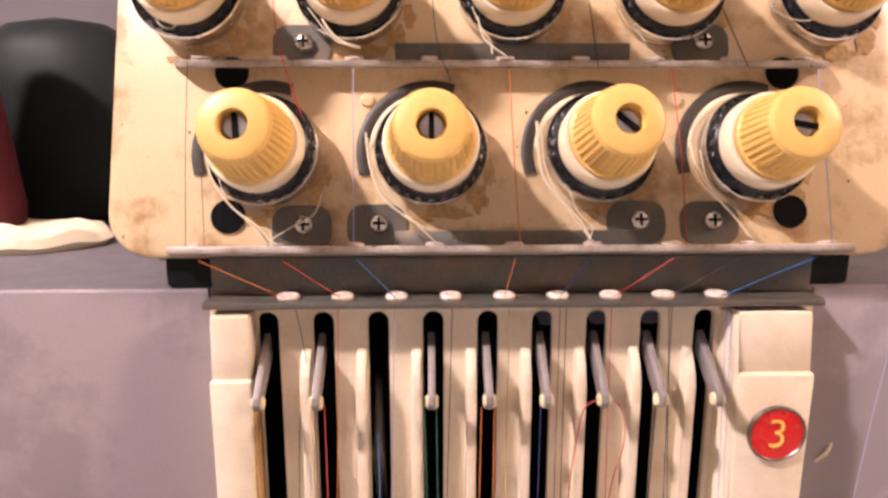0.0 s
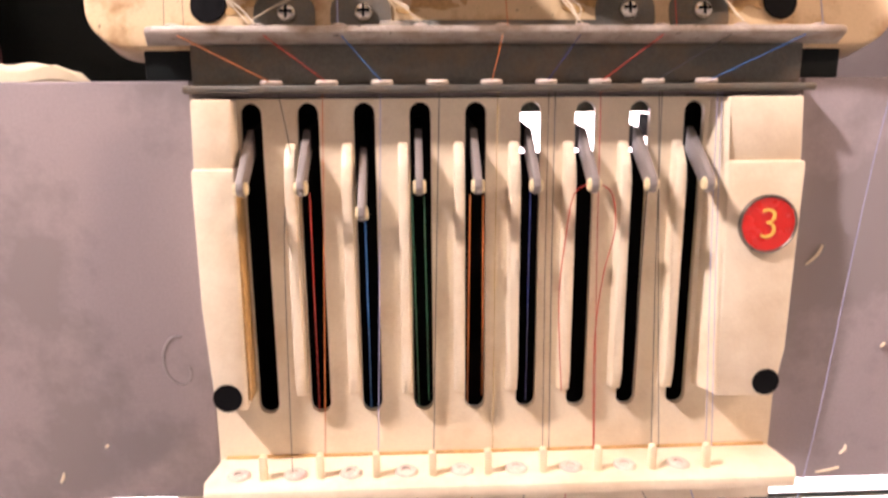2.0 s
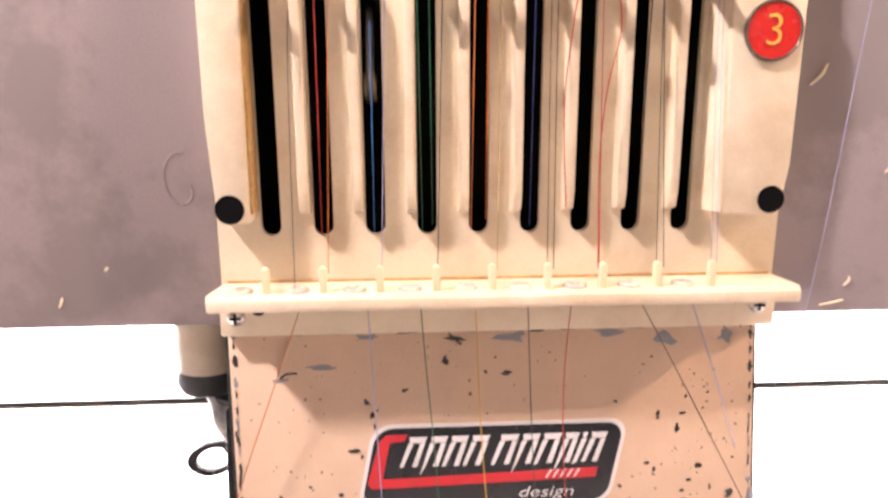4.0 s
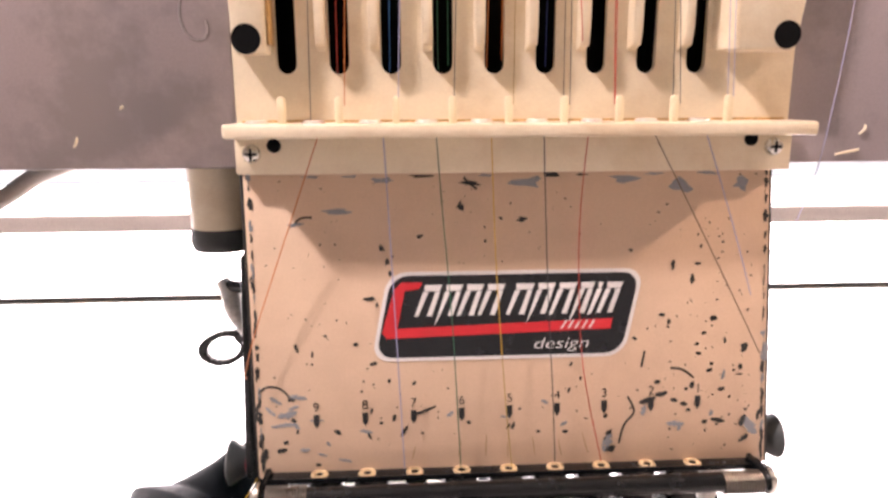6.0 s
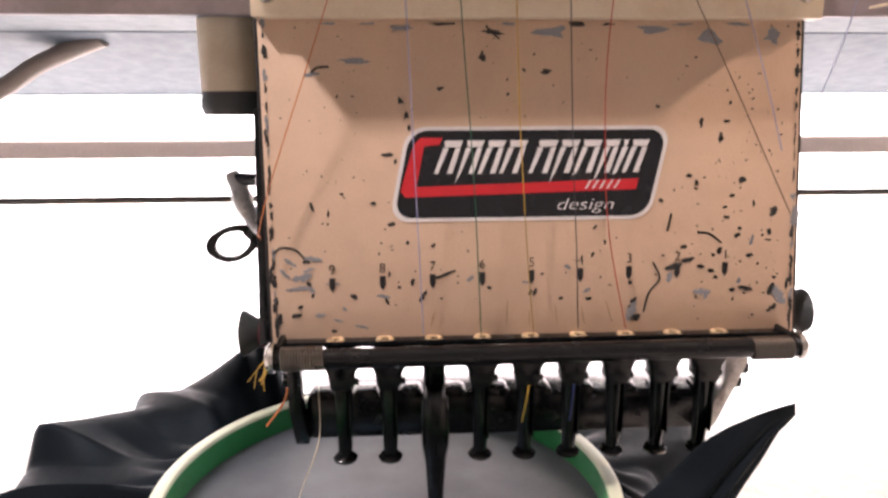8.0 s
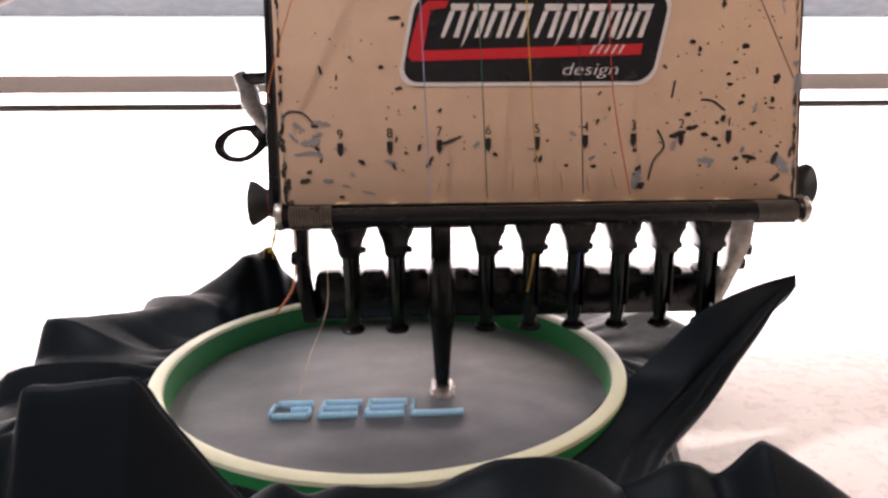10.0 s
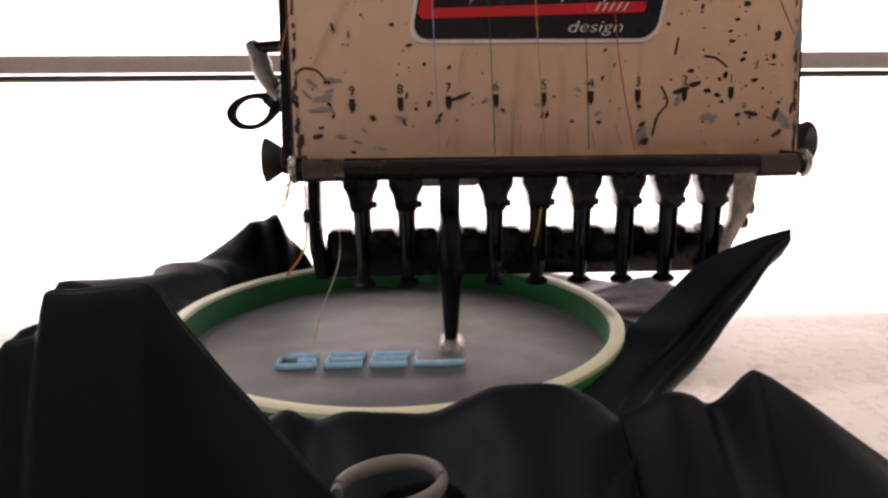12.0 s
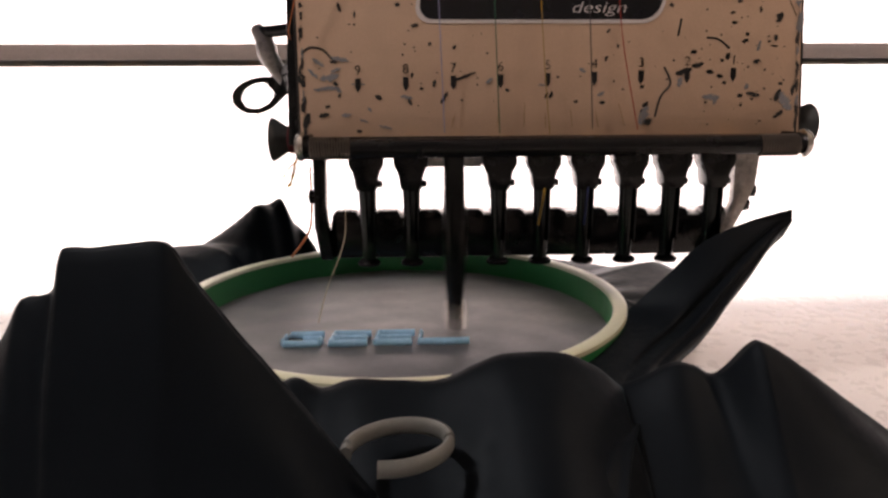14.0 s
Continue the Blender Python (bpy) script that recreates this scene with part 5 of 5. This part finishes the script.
over("red", (490, 105), (505, 150), (522, 195), r=0.00022)
over("lilac", (613, 105), (614, 240), (616, 425))
over("orange", (897, 105), (903, 280), (911, 432))
over("red", (1195, 105), (1206, 270), (1209, 432), r=0.00022)
over("lilac", (1468, 105), (1471, 260), (1472, 432), r=0.00022)
over("black", (315, 60), (316, 240), (322, 430), r=0.00014)
over("brown", (345, 290), (350, 360), (355, 430), r=0.00014)
over("red", (465, -40), (475, 50), (490, 102))
over("green", (757, -40), (765, 50), (790, 130))
over("black", (1285, -40), (1318, 50), (1338, 102))
over("black", (1045, -40), (1055, 50), (1060, 102))
over("wire", (345, 240), (365, 310), (400, 360), (445, 395), (475, 428), r=0.00035, name="check_spring")
over("wire", (636, 225), (645, 290), (665, 340), (695, 370), (740, 400), r=0.00045, name="check_spring")
over("wire", (945, 205), (952, 300), (985, 350), (1020, 390), (1035, 420), r=0.00045, name="check_spring")
over("wire", (1222, 240), (1235, 300), (1270, 350), (1300, 385), (1320, 415), r=0.00045, name="check_spring")
over("wire", (555, 10), (575, 40), (600, 58), (625, 66), r=0.00045, name="check_spring")
over("wire", (840, 5), (850, 45), (870, 65), (890, 80), r=0.00035, name="check_spring")
over("wire", (1385, -10), (1395, 10), (1412, 22), r=0.00045, name="check_spring")
for path in (((560, 335), (545, 375), (505, 398), (470, 420)), ((375, 300), (392, 350), (430, 388), (462, 425)), ((655, 300), (690, 352), (725, 392), (760, 425)), ((640, 235), (652, 310), (700, 365), (752, 418)),
             ((952, 215), (962, 300), (1000, 372), (1042, 428)), ((1000, 330), (1015, 372), (1040, 400), (1030, 428)), ((1240, 255), (1252, 318), (1290, 372), (1330, 425)), ((530, -10), (560, 30), (585, 55), (612, 62)), ((830, -15), (845, 25), (862, 52), (866, 78)),
             ((1100, -10), (1118, 22), (1140, 40), (1150, 62)), ((1380, -20), (1405, 0), (1440, 12), (1470, 8)), ((245, -10), (262, 22), (285, 30), (300, 10))):
    over("wire", *path, r=0.00024, name="check_spring")
# loose ends round the needles
thread("wire", [(-0.0945, 0.000, 0.046), (-0.0935, -0.004, 0.018), (-0.0955, -0.008, 0.006), (-0.1020, -0.010, -0.010), (-0.1065, -0.012, -0.026)], 0.00018)
thread("orange", [(-0.1160, 0.050, 0.038), (-0.1165, 0.052, 0.015), (-0.1190, 0.052, 0.002), (-0.1280, 0.050, -0.010)], 0.0006)
thread("orange", [(-0.1145, -0.003, 0.100), (-0.1165, 0.02, 0.088), (-0.1175, 0.03, 0.072), (-0.1170, 0.03, 0.050)], 0.0003)
thread("yellow", [(-0.1140, 0.010, 0.050), (-0.1165, 0.008, 0.044), (-0.1185, 0.008, 0.036), (-0.1205, 0.008, 0.033)], 0.0005)
thread("yellow", [(-0.0030, -0.003, 0.040), (-0.0045, -0.004, 0.028), (-0.0065, -0.004, 0.016)], 0.0004)
thread("navy", [(0.0165, -0.003, 0.040), (0.0155, -0.004, 0.028), (0.0145, -0.004, 0.016)], 0.0004)
thread("lilac", [(0.1420, -0.004, 0.3700), (0.1366, -0.004, 0.3424), (0.1324, -0.004, 0.3069), (0.1279, -0.004, 0.2560), (0.1240, -0.004, 0.2150), (0.1193, -0.004, 0.1825), (0.1130, 0.002, 0.150)], 0.00018)


thread("blue", [(-0.1215, 0.030, 0.0880), (-0.1195, 0.030, 0.0860), (-0.1170, 0.030, 0.0862)], 0.0004)
thread("green", [(-0.1200, 0.030, 0.0925), (-0.1190, 0.030, 0.0895), (-0.1180, 0.030, 0.0870)], 0.0003)
thread("yellow", [(-0.1180, 0.030, 0.0870), (-0.1170, 0.030, 0.0840), (-0.1172, 0.030, 0.0810)], 0.0005)
thread("orange", [(-0.1150, 0.028, 0.1100), (-0.1165, 0.030, 0.0980), (-0.1180, 0.030, 0.0880)], 0.0004)


scribble = thing("smudge", "faint dark ring scribbled on the beam paint", "smudge", at(-0.1275, 0.0098, 0.2510))
part("mark", tube([(0.0052 * math.cos(radians(d)), 0, 0.0072 * math.sin(radians(d)) - 0.00003 * d) for d in range(60, 420, 30)], 0.0006, 6, 4, 0.4), SMUDGE, scribble)


# loose thread ends caught at the end of the presser bar
thread("yellow", [(-0.1150, 0.0040, 0.0454), (-0.1190, 0.0040, 0.0414), (-0.1246, 0.0040, 0.0344)], 0.0002)
thread("yellow", [(-0.1148, 0.0030, 0.0457), (-0.1198, 0.0030, 0.0407), (-0.1219, 0.0030, 0.0316)], 0.0002)
thread("yellow", [(-0.1145, 0.0020, 0.0459), (-0.1158, 0.0020, 0.0402), (-0.1186, 0.0020, 0.0337)], 0.0002)
thread("yellow", [(-0.1143, 0.0010, 0.0462), (-0.1171, 0.0010, 0.0393), (-0.1172, 0.0010, 0.0312)], 0.0002)


def lint(x, z, dx, dz, bend):
    t = thing("lint", "pale curled scrap of thread stuck to the beam", "lint", at(x, 0.0093, z), "thread scraps on the beam")
    part("strand", tube([(-dx, 0, -dz), (bend, -0.0004, 0), (dx, 0, dz)], lambda u: 0.0007 - 0.0005 * abs(u - 0.5), 6, 4), thread_mat("wire", COLOURS["wire"]), t)


for args in ((0.1238, 0.284, 0.003, 0.004, 0.001), (0.1455, 0.1994, 0.001, 0.002, 0.0008), (0.1400, 0.1900, 0.005, 0.001, 0.0), (-0.1773, 0.1966, 0.0008, 0.002, 0.0005), (0.1567, 0.2458, 0.0008, 0.001, 0.0), (-0.158, 0.2100, 0.0006, 0.0006, 0.0)):
    lint(*args)


def motions():
    # the stitching needle beats seven times in half a second
    rows = []
    for k in range(14 * FPS + 1):
        beat = k / FPS * 14.0 - 0.05
        lift = 0.5 - 0.5 * math.cos(2 * math.pi * beat)
        rows.append((k / FPS, at(needle_x(2), NEEDLE_Y, 0.034 * max(0.0, (lift - 0.35) / 0.65))))
    walk(ACTIVE, rows)
    # its take-up lever swings with it about a shaft deep inside the cover
    rows = []
    for k in range(14 * FPS + 1):
        t = k / FPS
        rest = float(np.interp(t, (0, 0.5, 1, 1.5, 2, 2.5, 3, 3.5), (33, 27, 18, 8, 7.2, 10, 30, 33)))
        phase = math.acos(max(-1.0, min(1.0, (20.5 - rest) / 13.5)))
        angle = 20.5 - 13.5 * math.cos(2 * math.pi * 14.0 * t + phase)
        rows.append((t, at(-0.0938 + 0.0207 * 2, 0.07, 0.332) @ pose(0, 0, 0, angle) @ at(0, -0.07, -0.332)))
    walk(LEVERS[2], rows)
    # hoop, cloth and letters are carried along together by the frame drive
    for ob in (HOOP_OB, MEMBRANE, SHIRT, STITCHING, CORD):
        base = ob.matrix_world.copy()
        walk(ob, [(t, Matrix.Translation((dx, 0, 0)) @ base) for t, dx in ((0.0, 0.0), (8.0, 0.0), (9.2, 0.0), (11.3, -0.0045), (12.5, -0.0045), (14.0, -0.0045))])


motions()
